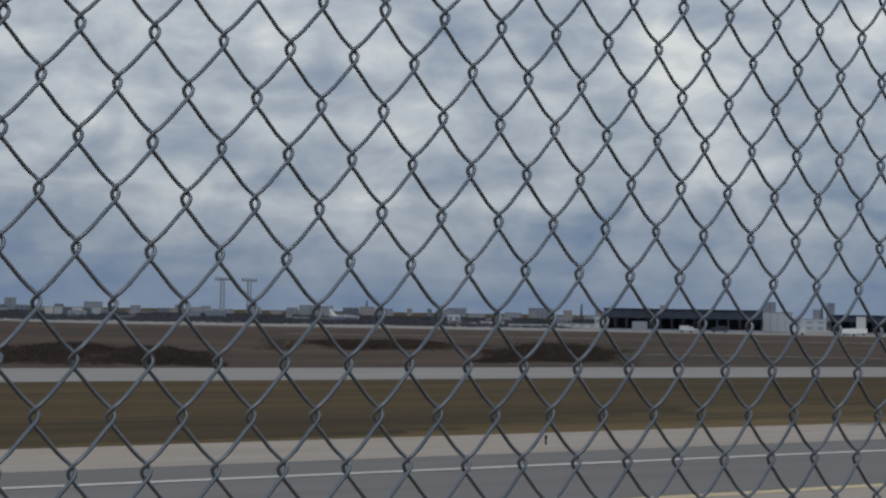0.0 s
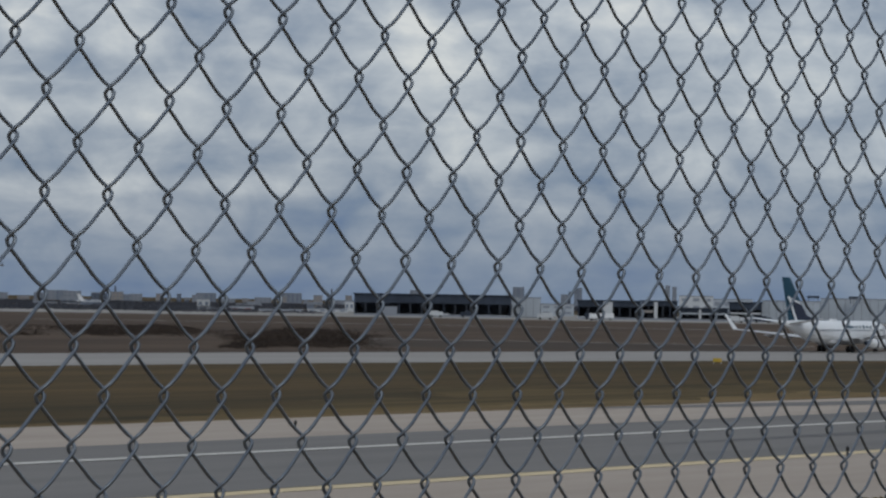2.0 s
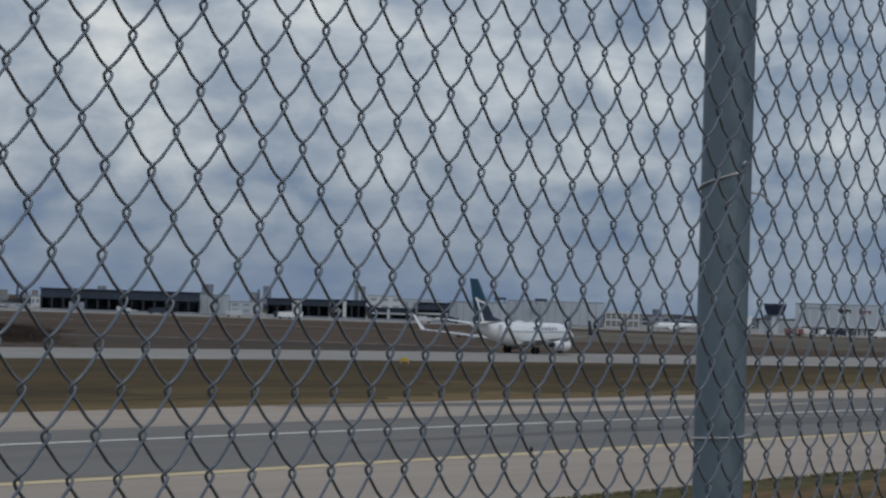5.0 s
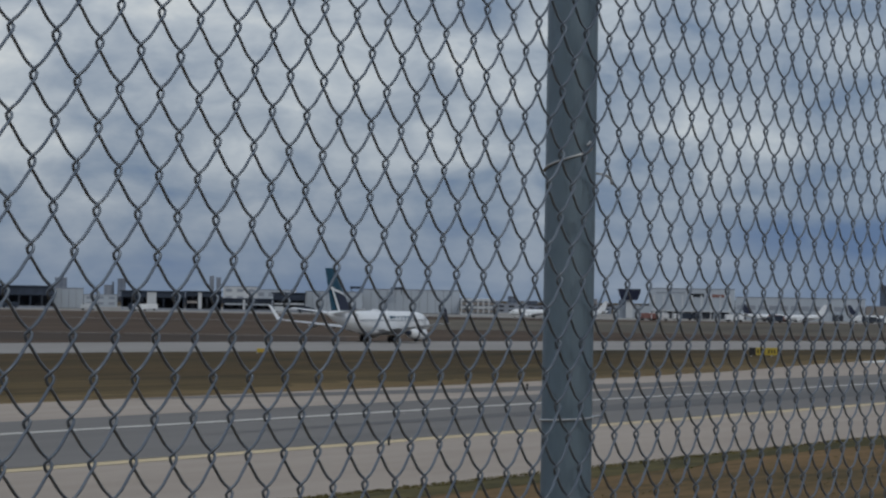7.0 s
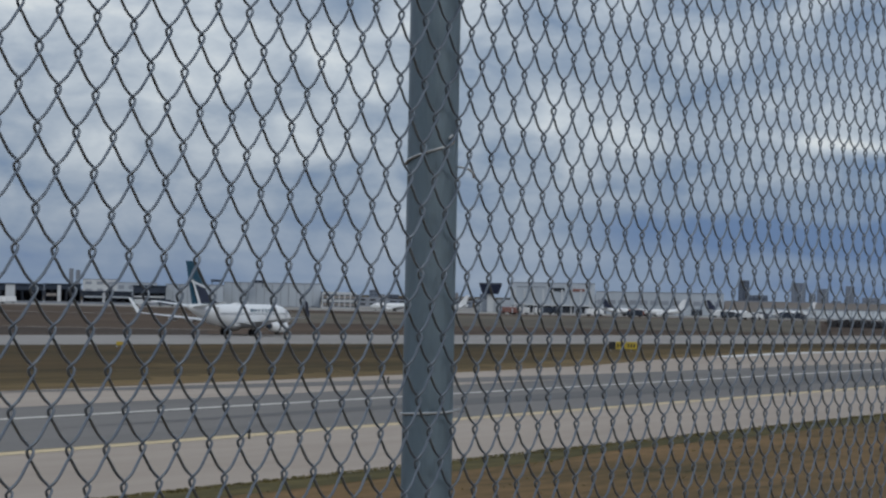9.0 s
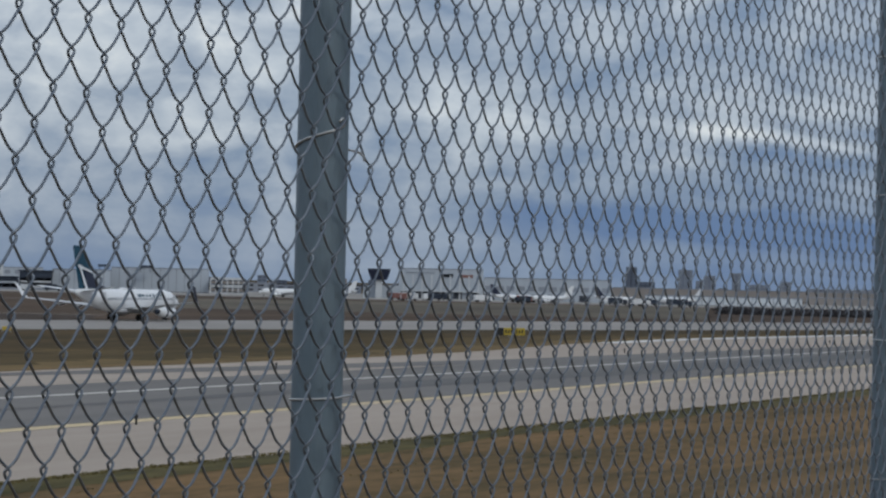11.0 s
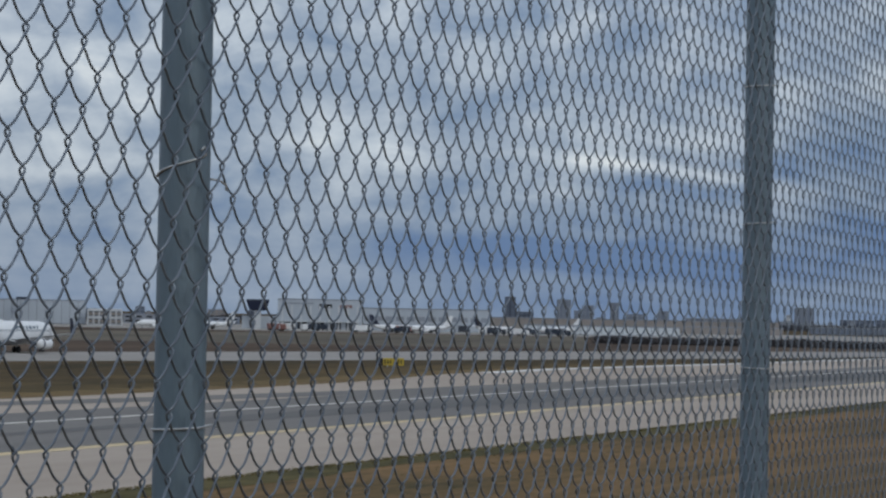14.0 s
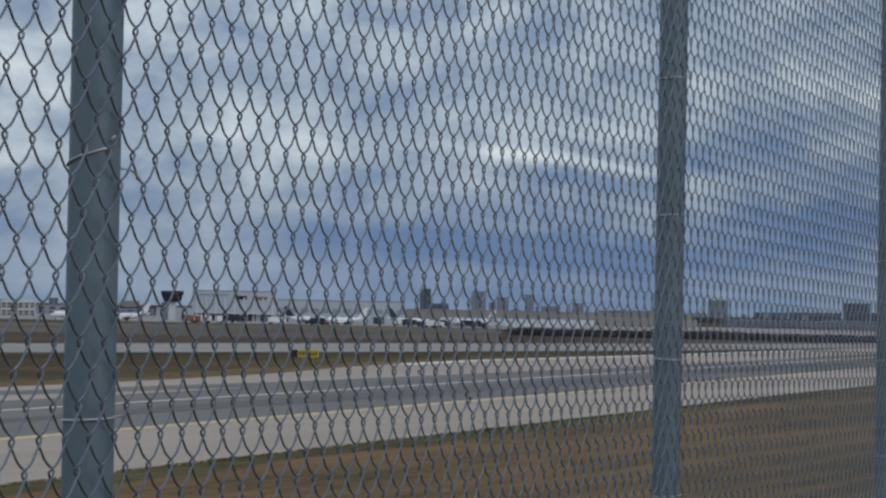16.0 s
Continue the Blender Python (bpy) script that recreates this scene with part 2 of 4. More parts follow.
M_SLATE = dull("haze-tinted blue-grey concrete", (0.17, 0.20, 0.26), 0.8, vary=0.12, scale=0.05)
M_SLATE2 = dull("haze-tinted grey concrete", (0.26, 0.28, 0.32), 0.8, vary=0.12, scale=0.05)
M_NAVY = dull("haze-tinted dark tower glass", (0.06, 0.075, 0.11), 0.5, vary=0.2, scale=0.05)
M_TAN = dull("tan brick wall", (0.29, 0.265, 0.25), 0.8, vary=0.12, scale=0.1)
M_GLASS = dull("dark window glass", (0.02, 0.022, 0.026), 0.15, vary=0.2)
M_RED = dull("rust red panel", (0.22, 0.105, 0.09), 0.7)
M_WHITE = dull("white aircraft paint", (0.74, 0.75, 0.76), 0.32, vary=0.05, scale=0.3)
M_TEAL = dull("teal aircraft paint", (0.004, 0.052, 0.092), 0.35, vary=0.12, scale=0.5)
M_INK = dull("navy aircraft paint", (0.012, 0.018, 0.045), 0.35, vary=0.12, scale=0.5)
M_METAL = dull("bare aircraft metal", (0.45, 0.46, 0.48), 0.4, 0.7)
M_GREYP = dull("grey wing paint", (0.52, 0.53, 0.55), 0.45, vary=0.08)
M_TYRE = dull("black rubber", (0.015, 0.015, 0.016), 0.85)
M_YELLOW = dull("yellow sign face", (0.47, 0.35, 0.03), 0.5, vary=0.08)
M_BLACK = dull("black sign face", (0.012, 0.012, 0.013), 0.6)
M_ORANGE = dull("orange marker", (0.50, 0.33, 0.04), 0.6, vary=0.1)

# ---------------------------------------------------------------- mesh helpers


def mesh_of(bm, name, mat, smooth=False):
    me = bpy.data.meshes.new(name)
    bmesh.ops.recalc_face_normals(bm, faces=bm.faces)
    bm.to_mesh(me)
    bm.free()
    me.materials.append(mat)
    if smooth:
        for p in me.polygons:
            p.use_smooth = True
    return me


def part(name, bm, mat, parent, label="", smooth=False, m=None):
    ob = new(name, mesh_of(bm, name, mat, smooth))
    ob.parent = parent
    if m is not None:
        ob.matrix_basis = m
    if label:
        ob["label"] = label
    return ob


def thing(name, bm, mat, label, category, group="", kind="", m=None, smooth=False):
    ob = new(name, mesh_of(bm, name, mat, smooth))
    if m is not None:
        ob.matrix_basis = m
    return tagged(ob, label, category, group, kind)


def empty(name, m, label, category, group=""):
    ob = new(name)
    ob.matrix_basis = m
    return tagged(ob, label, category, group)


def box(bm, x0, x1, y0, y1, z0, z1, bevel=0.0):
    vs = [bm.verts.new((x, y, z)) for x in (x0, x1) for y in (y0, y1) for z in (z0, z1)]
    fs = [bm.faces.new([vs[i] for i in q]) for q in ((0, 1, 3, 2), (4, 6, 7, 5), (0, 4, 5, 1), (2, 3, 7, 6), (0, 2, 6, 4), (1, 5, 7, 3))]
    if bevel:
        es = list({e for f in fs for e in f.edges})
        bmesh.ops.bevel(bm, geom=es, offset=bevel, segments=2, affect="EDGES", profile=0.6)
    return bm


def bbox(x0, x1, y0, y1, z0, z1, bevel=0.0):
    return box(bmesh.new(), x0, x1, y0, y1, z0, z1, bevel)


def tube(bm, pts, r, sides=6, closed_ends=True):
    """A round bar along points; r is one radius or one for each point."""
    pts = [Vector(p) for p in pts]
    rings, ref = [], None
    for i, p in enumerate(pts):
        d = (pts[min(i + 1, len(pts) - 1)] - pts[max(i - 1, 0)]).normalized()
        if ref is None:
            ref = d.orthogonal().normalized()
        ref = (ref - d * ref.dot(d)).normalized()
        o = d.cross(ref)
        rr = r[i] if isinstance(r, (list, tuple)) else r
        rings.append([bm.verts.new(p + (ref * math.cos(2 * math.pi * k / sides) + o * math.sin(2 * math.pi * k / sides)) * rr) for k in range(sides)])
    for a, b in zip(rings, rings[1:]):
        for k in range(sides):
            bm.faces.new((a[k], a[(k + 1) % sides], b[(k + 1) % sides], b[k]))
    if closed_ends:
        bm.faces.new(rings[0])
        bm.faces.new(rings[-1])
    return bm


def strip(bm, left, right, z):
    """A sheet between two lines of plan points."""
    a = [bm.verts.new((x, y, z)) for x, y in left]
    b = [bm.verts.new((x, y, z)) for x, y in right]
    for i in range(len(a) - 1):
        bm.faces.new((a[i], a[i + 1], b[i + 1], b[i]))
    return bm


def site(az, d, z=ZG):
    """A place on the airfield at a bearing (degrees from +y towards +x) and a distance; its x axis runs to the viewer's right, y away."""
    a = radians(az)
    return pose(EYE.x + d * math.sin(a), EYE.y + d * math.cos(a), z, 0, 0, -az)


def top_at(elev, d):
    """Height over the airfield of what shows at that elevation at that distance."""
    return EYE.z + d * math.tan(radians(elev)) - ZG


# ---------------------------------------------------------------- ground and pavements
def ground():
    bm = bmesh.new()
    xs = [-4600, -900, -200, -60, -20, 0, 20, 60, 200, 600, 1500, 4600]
    prof = [(-4600, 0.0), (-60, 0.0), (3.0, 0.0), (8.0, -0.5), (16.0, -2.6), (25.0, -5.0), (31.0, -6.0), (37.0, ZG), (53.0, ZG), (120.0, ZG), (600.0, ZG), (4600.0, ZG)]
    rows = [[bm.verts.new((x, y, z)) for x in xs] for y, z in prof]
    for j, (a, b) in enumerate(zip(rows, rows[1:])):
        for i in range(len(xs) - 1):
            f = bm.faces.new((a[i], a[i + 1], b[i + 1], b[i]))
            f.material_index = 1 if prof[j + 1][0] <= 53.0 else 0
    ob = thing("ground", bm, M_GRASS, "dormant brown-green airfield grass", "grass", kind="structure")
    ob.data.materials.append(M_VERGE)


ground()


def lane(name, x0, x1, y0, y1, dz, mat, label, wob=0.0):
    bm = bmesh.new()
    n = 60 if wob else 2
    xs = [x0 + (x1 - x0) * (i / (n - 1)) ** 2 for i in range(n)]
    lo = [(x, y0 + wob * noise.noise((x * 0.11, 3.0, 0))) for x in xs]
    hi = [(x, y1 + min(wob, 0.8) * noise.noise((x * 0.05, 9.0, 0))) for x in xs]
    thing(name, strip(bm, lo, hi, ZG + dz), mat, label, "grass" if "grass" in name else "runway", kind="structure")


def far_edge(x):
    """The shoulder's far edge: straight, then a flare where a taxiway joins."""
    pts = ((-60, 112.4), (225, 112.4), (260, 115.3), (305, 123.0), (350, 126.0), (436, 121.0), (700, 114.0), (1600, 113.0))
    for (x0, y0), (x1, y1) in zip(pts, pts[1:]):
        if x <= x1:
            return y0 + (y1 - y0) * (x - x0) / (x1 - x0) + 0.4 * noise.noise((x * 0.06, 9.0, 0))
    return pts[-1][1]


def shoulder():
    xs = [-60 + 12 * i for i in range(130)]
    lo = [(x, 52.5 + 0.7 * noise.noise((x * 0.11, 3.0, 0))) for x in xs]
    hi = [(x, far_edge(x)) for x in xs]
    thing("runway_shoulder", strip(bmesh.new(), lo, hi, ZG + 0.03), M_CONC, "pale tan weathered concrete runway shoulder", "runway", kind="structure")
    xs = [315 + 10 * i for i in range(24)]
    thing("edge_strip", strip(bmesh.new(), [(x, far_edge(x) - 3.4) for x in xs], [(x, far_edge(x) - 0.3) for x in xs], ZG + 0.06), M_EDGE, "bright new concrete strip at the shoulder edge", "runway", kind="structure")
    a = [(143, 111.0), (160, 106.4), (184, 100.8), (215, 96.7), (300, 96.5)]
    b = [(147, 112.0), (165, 110.2), (196, 106.0), (235, 101.2), (330, 97.8)]
    thing("taxiway_fillet", strip(bmesh.new(), a, b, ZG + 0.05), M_ASPH, "dark curved asphalt fillet across the shoulder", "taxiway", kind="structure")
    # straw-coloured grass along the shoulder, in two uneven widths
    for name, w, z, top, mat in (("half_dry_grass", 24.0, 0.008, 460, M_DRY2), ("dry_grass_band", 8.0, 0.013, 430, M_DRY), ("dry_grass_fringe", 2.6, 0.018, 520, M_DRY)):
        xs = [-60 + 2 * i for i in range(int((top + 60) / 2))]
        lo = [(x, far_edge(x) - 0.2) for x in xs]
        hi = [(x, far_edge(x) + max(0.1, w * min(1.0, (top - x) / 160) * min(1.0, max(0.12, (x - 95) / 60)) * (1 + 0.75 * noise.noise((x * 0.045, w, 0)) + 0.5 * noise.noise((x * 0.19, w, 4)) + 0.4 * noise.noise((x * 0.45, w, 8))))) for x in xs]
        thing(name, strip(bmesh.new(), lo, hi, ZG + z), mat, "straw-dry grass band beside the runway shoulder", "grass", kind="structure")


shoulder()
lane("runway", -60, 1500, 70.8, 96.6, 0.06, M_ASPH, "dark grey worn asphalt runway")
lane("white_line", -60, 1500, 87.5, 88.5, 0.09, M_WLINE, "long white painted line on the asphalt")
lane("yellow_line", -60, 1500, 69.4, 70.7, 0.05, M_YLINE, "long yellow painted line at the asphalt edge")


def taxiway():
    top = [(-60, 262), (181, 250.5), (253, 244), (310, 237.5), (370, 225), (427, 210.5), (520, 187), (640, 150), (800, 118)]
    bot = [(-60, 212), (149, 207.5), (212, 204), (262, 198.5), (310, 187), (353, 173), (408, 156), (520, 127), (640, 117)]
    thing("taxiway", strip(bmesh.new(), bot, top, ZG + 0.04), M_TAXI, "grey concrete taxiway beyond the grass", "taxiway", kind="structure")
    field = bmesh.new()
    a = [(-700, 264), (181, 252), (310, 239), (370, 226.5), (427, 212), (520, 188.5), (640, 151.5), (800, 119.5), (1500, 121)]
    b = [(-700, 1500), (430, 1500), (575, 795), (736, 656), (828, 518), (886, 380), (920, 276), (950, 184), (1500, 160)]
    thing("field", strip(field, a, b, ZG + 0.03), M_FIELD, "brown winter field of dry weeds", "field", kind="structure")
    ap = [(577, 797), (738, 658), (830, 520), (888, 382), (922, 278), (952, 186)]
    bp = [(640, 1290), (900, 1100), (1100, 800), (1250, 560), (1300, 400), (1320, 200)]
    thing("apron", strip(bmesh.new(), ap, bp, ZG + 0.05), M_APRON, "pale concrete terminal apron", "apron", kind="structure")
    arc = [radians(47.5 + 0.75 * i) for i in range(14)]
    thing("weed_strip", strip(bmesh.new(), [(EYE.x + 404 * math.sin(t), EYE.y + 404 * math.cos(t)) for t in arc], [(EYE.x + 474 * math.sin(t), EYE.y + 474 * math.cos(t)) for t in arc], ZG + 0.035), M_FIELD2, "dark damp weed strip beyond the taxiway", "field", kind="structure")
    arc = [radians(57 + 1.0 * i) for i in range(15)]
    far = [(EYE.x + (830 + 8 * i) * math.sin(t), EYE.y + (830 + 8 * i) * math.cos(t)) for i, t in enumerate(arc)]
    thing("pale_weed_strip", strip(bmesh.new(), [(EYE.x + 600 * math.sin(t), EYE.y + 600 * math.cos(t)) for t in arc], far, ZG + 0.036), M_PALEWEED, "pale dry weeds before the terminal apron", "field", kind="structure")
    for k, (d, w, z) in enumerate(((1010, 3.2, 0.06), (475, 3.0, 0.06), (735, 6.0, 0.06))):
        arc = [radians((30, 47.5, 40)[k] + 1.0 * i) for i in range((18, 11, 20)[k])]
        a = [(EYE.x + d * math.sin(t), EYE.y + d * math.cos(t)) for t in arc]
        b = [(EYE.x + (d + w) * math.sin(t), EYE.y + (d + w) * math.cos(t)) for t in arc]
        thing("service_road", strip(bmesh.new(), a, b, ZG + z), M_APRON, "pale service road across the field", "road", kind="structure")


taxiway()
lane("grass_edge", 20, 700, 49.6, 52.9, 0.015, M_EDGEGRASS, "olive green grass along the runway shoulder", 1.6)
marks = [(110 + 14 * i, min(1.0, i / 7) * max(0.25, 1 - i / 60)) for i in range(50)]
thing("tyre_marks", strip(bmesh.new(), [(x, 80.5 - w * (4.6 + noise.noise((x * 0.06, 2, 0)))) for x, w in marks], [(x, 80.6 + w * (4.4 + noise.noise((x * 0.05, 7, 0)))) for x, w in marks], ZG + 0.075), M_RUBBER, "dark rubber tyre marks on the asphalt", "runway", kind="structure")

# ---------------------------------------------------------------- chain-link fence
X0, W2, Z0, H2, SLOPE = -0.60439, 0.03593, 1.88199, 0.04444, -0.01378
WIRE_R, WIRE_Y = 0.0018, 0.0064


def picket():
    """One bent wire: a flattened spiral that swings between two columns of knots. Its origin is the knot at x=0, z=0."""
    bm = bmesh.new()
    pts = []
    reach, turn = 0.0024, 0.0062 / H2         # how far a bend hooks past its column, and how long the bend is
    for j in range(-42, 26):
        for s in (0.0, 0.06, 0.115, 0.17, 0.32, 0.5, 0.66, 0.78, 0.86, 0.94):
            if s < turn:
                u = -reach / W2 * (1 - (s / turn) ** 2)
            elif s > 1 - turn:
                u = 1 + reach / W2 * (1 - ((1 - s) / turn) ** 2)
            else:
                u = (s - turn) / (1 - 2 * turn)
            if j % 2:
                u = 1 - u
            y = (1 if j % 2 == 0 else -1) * WIRE_Y * math.sin(math.pi * s ** 2.1) + 0.0021 * (1 - 2 * u)
            pts.append((u * W2, y, -(j + s) * H2))
    return tube(bm, pts, WIRE_R, 5)


def fence():
    rng = random.Random(4)
    root = empty("chain_link_fence", Matrix.Identity(4), "galvanised chain-link fence on round steel posts", "fence")
    me = None
    for c in range(-70, 186):
        z = Z0 + SLOPE * c * W2 + (H2 if c % 2 else 0.0)
        dx = rng.gauss(0, 0.0006)
        if me is None:
            ob = part("wire", picket(), M_WIRE, root, "", True)
            me = ob.data
        else:
            ob = new("wire", me)
            ob.parent = root
        ob.matrix_basis = pose(X0 + c * W2 + dx, 0, z + rng.gauss(0, 0.0005), 0, rng.gauss(0, 0.05), 0)
    for k, x in enumerate((-2.97, 0.089, 3.205, 6.27)):
        bm = bmesh.new()
        r = 0.0368
        tube(bm, [(0, 0, -0.25), (0, 0, 1.0), (0, 0, 2.0), (0, 0, 3.1), (0, 0, 3.125), (0, 0, 3.14)], [r, r, r, r, r * 0.8, r * 0.3], 40)
        p = part("post", bm, M_POST, root, "round galvanised steel post", True, pose(x, r + WIRE_Y + 2.2 * WIRE_R, 0))
        yc = r + WIRE_Y + 2.2 * WIRE_R
        for i, zt in enumerate((0.43, 0.785, 1.14, 1.493, 1.862, 2.215, 2.57)):
            zt += SLOPE * (x - 0.085) + (0.092 if k >= 2 else 0.0)
            tb = bmesh.new()
            slant = 0.027 if (k == 1 and i == 4) else rng.uniform(-0.006, 0.008)
            a0, a1 = (116, 246) if (k == 1 and i == 4) else (116, 292)
            arc = []
            for q in range(15):
                a = radians(a0 + (a1 - a0) * q / 14)
                arc.append(((r + 0.0018) * math.cos(a), (r + 0.0018) * math.sin(a), zt + slant * (q / 14 - 0.3)))
            if k == 1 and i == 4:
                e = Vector(arc[-1])
                arc += [e + Vector((0.004, -0.004, 0.004)), e + Vector((0.003, -0.006, 0.012)), e + Vector((-0.004, -0.006, 0.015)), e + Vector((-0.009, -0.004, 0.009))]
            else:
                e = Vector(arc[-1])
                arc += [e + Vector((0.010, -0.003, 0.001)), e + Vector((0.024, -0.004, -0.002))]
            tube(tb, arc, 0.0018, 6)
            part("tie_wire", tb, M_TIE, p, "bent bright tie wire", True)
            if k == 1 and i == 4:
                tb = bmesh.new()
                tube(tb, [(0.034, 0.012, zt - 0.006), (0.028, -0.024, zt - 0.009), (0.020, -0.034, zt - 0.010), (0.036, -0.040, zt - 0.012), (0.046, -0.043, zt - 0.017), (0.047, -0.044, zt - 0.025)], 0.0018, 6)
                part("tie_wire", tb, M_TIE, p, "", True)


fence()

# ---------------------------------------------------------------- airliner


def loft(sections, sides=28):
    """A hull through ellipses (x, z centre, half width, half height)."""
    bm = bmesh.new()
    rings = []
    for x, zc, w, h in sections:
        rings.append([bm.verts.new((x, w * math.cos(2 * math.pi * k / sides), zc + h * math.sin(2 * math.pi * k / sides))) for k in range(sides)])
    for a, b in zip(rings, rings[1:]):
        for k in range(sides):
            bm.faces.new((a[k], a[(k + 1) % sides], b[(k + 1) % sides], b[k]))
    bm.faces.new(rings[0])
    bm.faces.new(rings[-1])
    return bm


def blade(root, tip, thick=0.11):
    """A wing-like solid from a root chord to a tip chord: each (leading edge point, trailing edge point, up vector)."""
    bm = bmesh.new()
    prof = [(0, 0), (0.06, 0.4), (0.25, 0.52), (0.55, 0.4), (1, 0.03), (1, -0.03), (0.55, -0.3), (0.25, -0.42), (0.06, -0.33)]
    rings = []
    for le, te, up in (root, tip):
        le, te, up = Vector(le), Vector(te), Vector(up).normalized()
        ch = (te - le).length
        rings.append([bm.verts.new(le.lerp(te, u) + up * v * ch * thick) for u, v in prof])
    n = len(prof)
    for k in range(n):
        bm.faces.new((rings[0][k], rings[0][(k + 1) % n], rings[1][(k + 1) % n], rings[1][k]))
    bm.faces.new(rings[0])
    bm.faces.new(rings[1])
    return bm


def airliner(m, label, full=True, paint=None, fin_paint=None, scale=1.0, group=""):
    """A twin-jet with its nose towards +x; its origin is on the ground between the main wheels."""
    paint, fin_paint = paint or M_WHITE, fin_paint or M_TEAL
    root = empty("airliner", m @ Matrix.Scale(scale, 4), label, "airliner", group)
    fus = [(16.45, 2.95, 0.05, 0.05), (16.2, 2.95, 0.45, 0.42), (15.6, 3.0, 0.9, 0.85), (14.6, 3.12, 1.35, 1.35), (13.2, 3.28, 1.72, 1.78), (11.5, 3.35, 1.88, 1.98),
           (4, 3.35, 1.88, 2.0), (-3.5, 3.35, 1.88, 2.0), (-7, 3.55, 1.78, 1.8), (-10, 3.95, 1.4, 1.45), (-13, 4.4, 0.85, 1.0), (-15, 4.75, 0.42, 0.55), (-15.8, 4.85, 0.15, 0.22)]
    body = part("fuselage", loft(fus), paint, root, "white painted fuselage", True)
    part("belly_fairing", loft([(5.5, 1.7, 0.3, 0.2), (4, 1.75, 1.6, 0.55), (-3, 1.75, 1.7, 0.6), (-5, 1.8, 0.4, 0.2)], 20), M_GREYP, root, "grey belly fairing", True)
    # cockpit windows and cabin windows
    for s in (1, -1):
        for q in range(3):
            bm = bmesh.new()
            box(bm, -0.28, 0.28, -0.03, 0.03, -0.24, 0.2)
            part("cockpit_window", bm, M_GLASS, body, "dark cockpit pane", False, pose(14.75 - 0.5 * q, s * (0.98 + 0.26 * q), 4.02 + 0.06 * q, 25 * s, -18, -s * (42 - 9 * q)))
    if full:
        for s in (1, -1):
            for q in range(40):
                bm = bmesh.new()
                box(bm, -0.12, 0.12, -0.02, 0.02, -0.17, 0.17)
                part("cabin_window", bm, M_SLATE2, body, "", False, pose(11.8 - 0.52 * q, s * 1.865, 3.75, 6 * s, 0, 0))
            # the airline's name, as plain bars of its size and colour
            for q, (w, h) in enumerate(((1.1, 0.5), (0.6, 0.4), (0.5, 0.4), (0.4, 0.5), (0.5, 0.6), (0.6, 0.4), (0.4, 0.5))):
                bm = bmesh.new()
                box(bm, -w / 2, w / 2, -0.03, 0.03, -h / 2, h / 2)
                part("name_bar", bm, M_TEAL, body, "teal lettering bar", False, pose(1.6 + q * 1.12 if s < 0 else 9.0 - q * 1.12, s * 1.70, 4.32, 26 * s, 0, 0))
            for dx in (12.6, -9.2):
                bm = bmesh.new()
                box(bm, -0.42, 0.42, -0.015, 0.015, -0.9, 0.9)
                part("door", bm, M_GREYP, body, "outlined cabin door", False, pose(dx, s * (1.83 if dx > 0 else 1.55), 3.5 if dx > 0 else 3.95, 0, 0, (-6 if dx > 0 else 8) * s))
        part("dorsal_antenna", blade(((3.2, 0, 5.3), (2.6, 0, 5.3), (0, 1, 0)), ((2.95, 0, 5.75), (2.65, 0, 5.75), (0, 1, 0)), 0.2), M_GREYP, root)
        part("antenna_dome", loft([(0.4, 5.33, 0.1, 0.05), (-0.4, 5.4, 0.5, 0.22), (-1.6, 5.4, 0.5, 0.22), (-2.6, 5.33, 0.1, 0.05)], 14), paint, root, "white antenna dome on the roof", True)
    # tail fin with a white chevron and a dark lower front
    up = (0, 1, 0)
    fin = part("tail_fin", blade(((-8.4, 0, 5.15), (-14.6, 0, 5.25), up), ((-14.2, 0, 12.5), (-16.7, 0, 12.5), up), 0.075), fin_paint, root, "teal tail fin with a white chevron")
    if full:
        part("fin_root", blade(((-4.6, 0, 5.2), (-9.6, 0, 5.2), up), ((-9.3, 0, 6.25), (-9.7, 0, 6.3), up), 0.05), M_INK, root, "dark dorsal fin fillet")
        for s in (1, -1):
            def flat(pts, dy):
                bm = bmesh.new()
                a = [bm.verts.new((x, s * dy, z)) for x, z in pts]
                b = [bm.verts.new((x, s * (dy - 0.05), z)) for x, z in pts]
                bm.faces.new(a)
                bm.faces.new(b)
                n = len(pts)
                for k in range(n):
                    bm.faces.new((a[k], a[(k + 1) % n], b[(k + 1) % n], b[k]))
                return bm
            part("dark_panel", flat([(-8.9, 5.5), (-12.4, 5.5), (-13.55, 8.6), (-11.2, 8.15)], 0.25), M_INK, fin, "navy lower front of the fin")
            part("chevron", flat([(-12.3, 5.35), (-13.0, 5.35), (-15.1, 9.2), (-14.75, 9.45)], 0.29), M_WHITE, fin, "white diagonal stripe")
            part("chevron", flat([(-11.2, 8.0), (-11.55, 8.4), (-15.35, 9.35), (-15.3, 8.95)], 0.30), M_WHITE, fin, "white diagonal stripe")
    for s in (1, -1):
        part("tailplane", blade(((-11.6, s * 0.7, 4.9), (-15.0, s * 0.5, 4.9), (0, 0, 1)), ((-15.0, s * 7.1, 5.7), (-16.4, s * 7.1, 5.7), (0, 0, 1)), 0.09), paint, root, "white tailplane")
        wing = part("wing", blade(((5.2, s * 1.6, 1.95), (-2.6, s * 1.6, 2.1), (0, 0, 1)), ((-0.2, s * 6.0, 2.45), (-2.9, s * 6.0, 2.5), (0, 0, 1)), 0.12), M_GREYP, root, "grey swept wing")
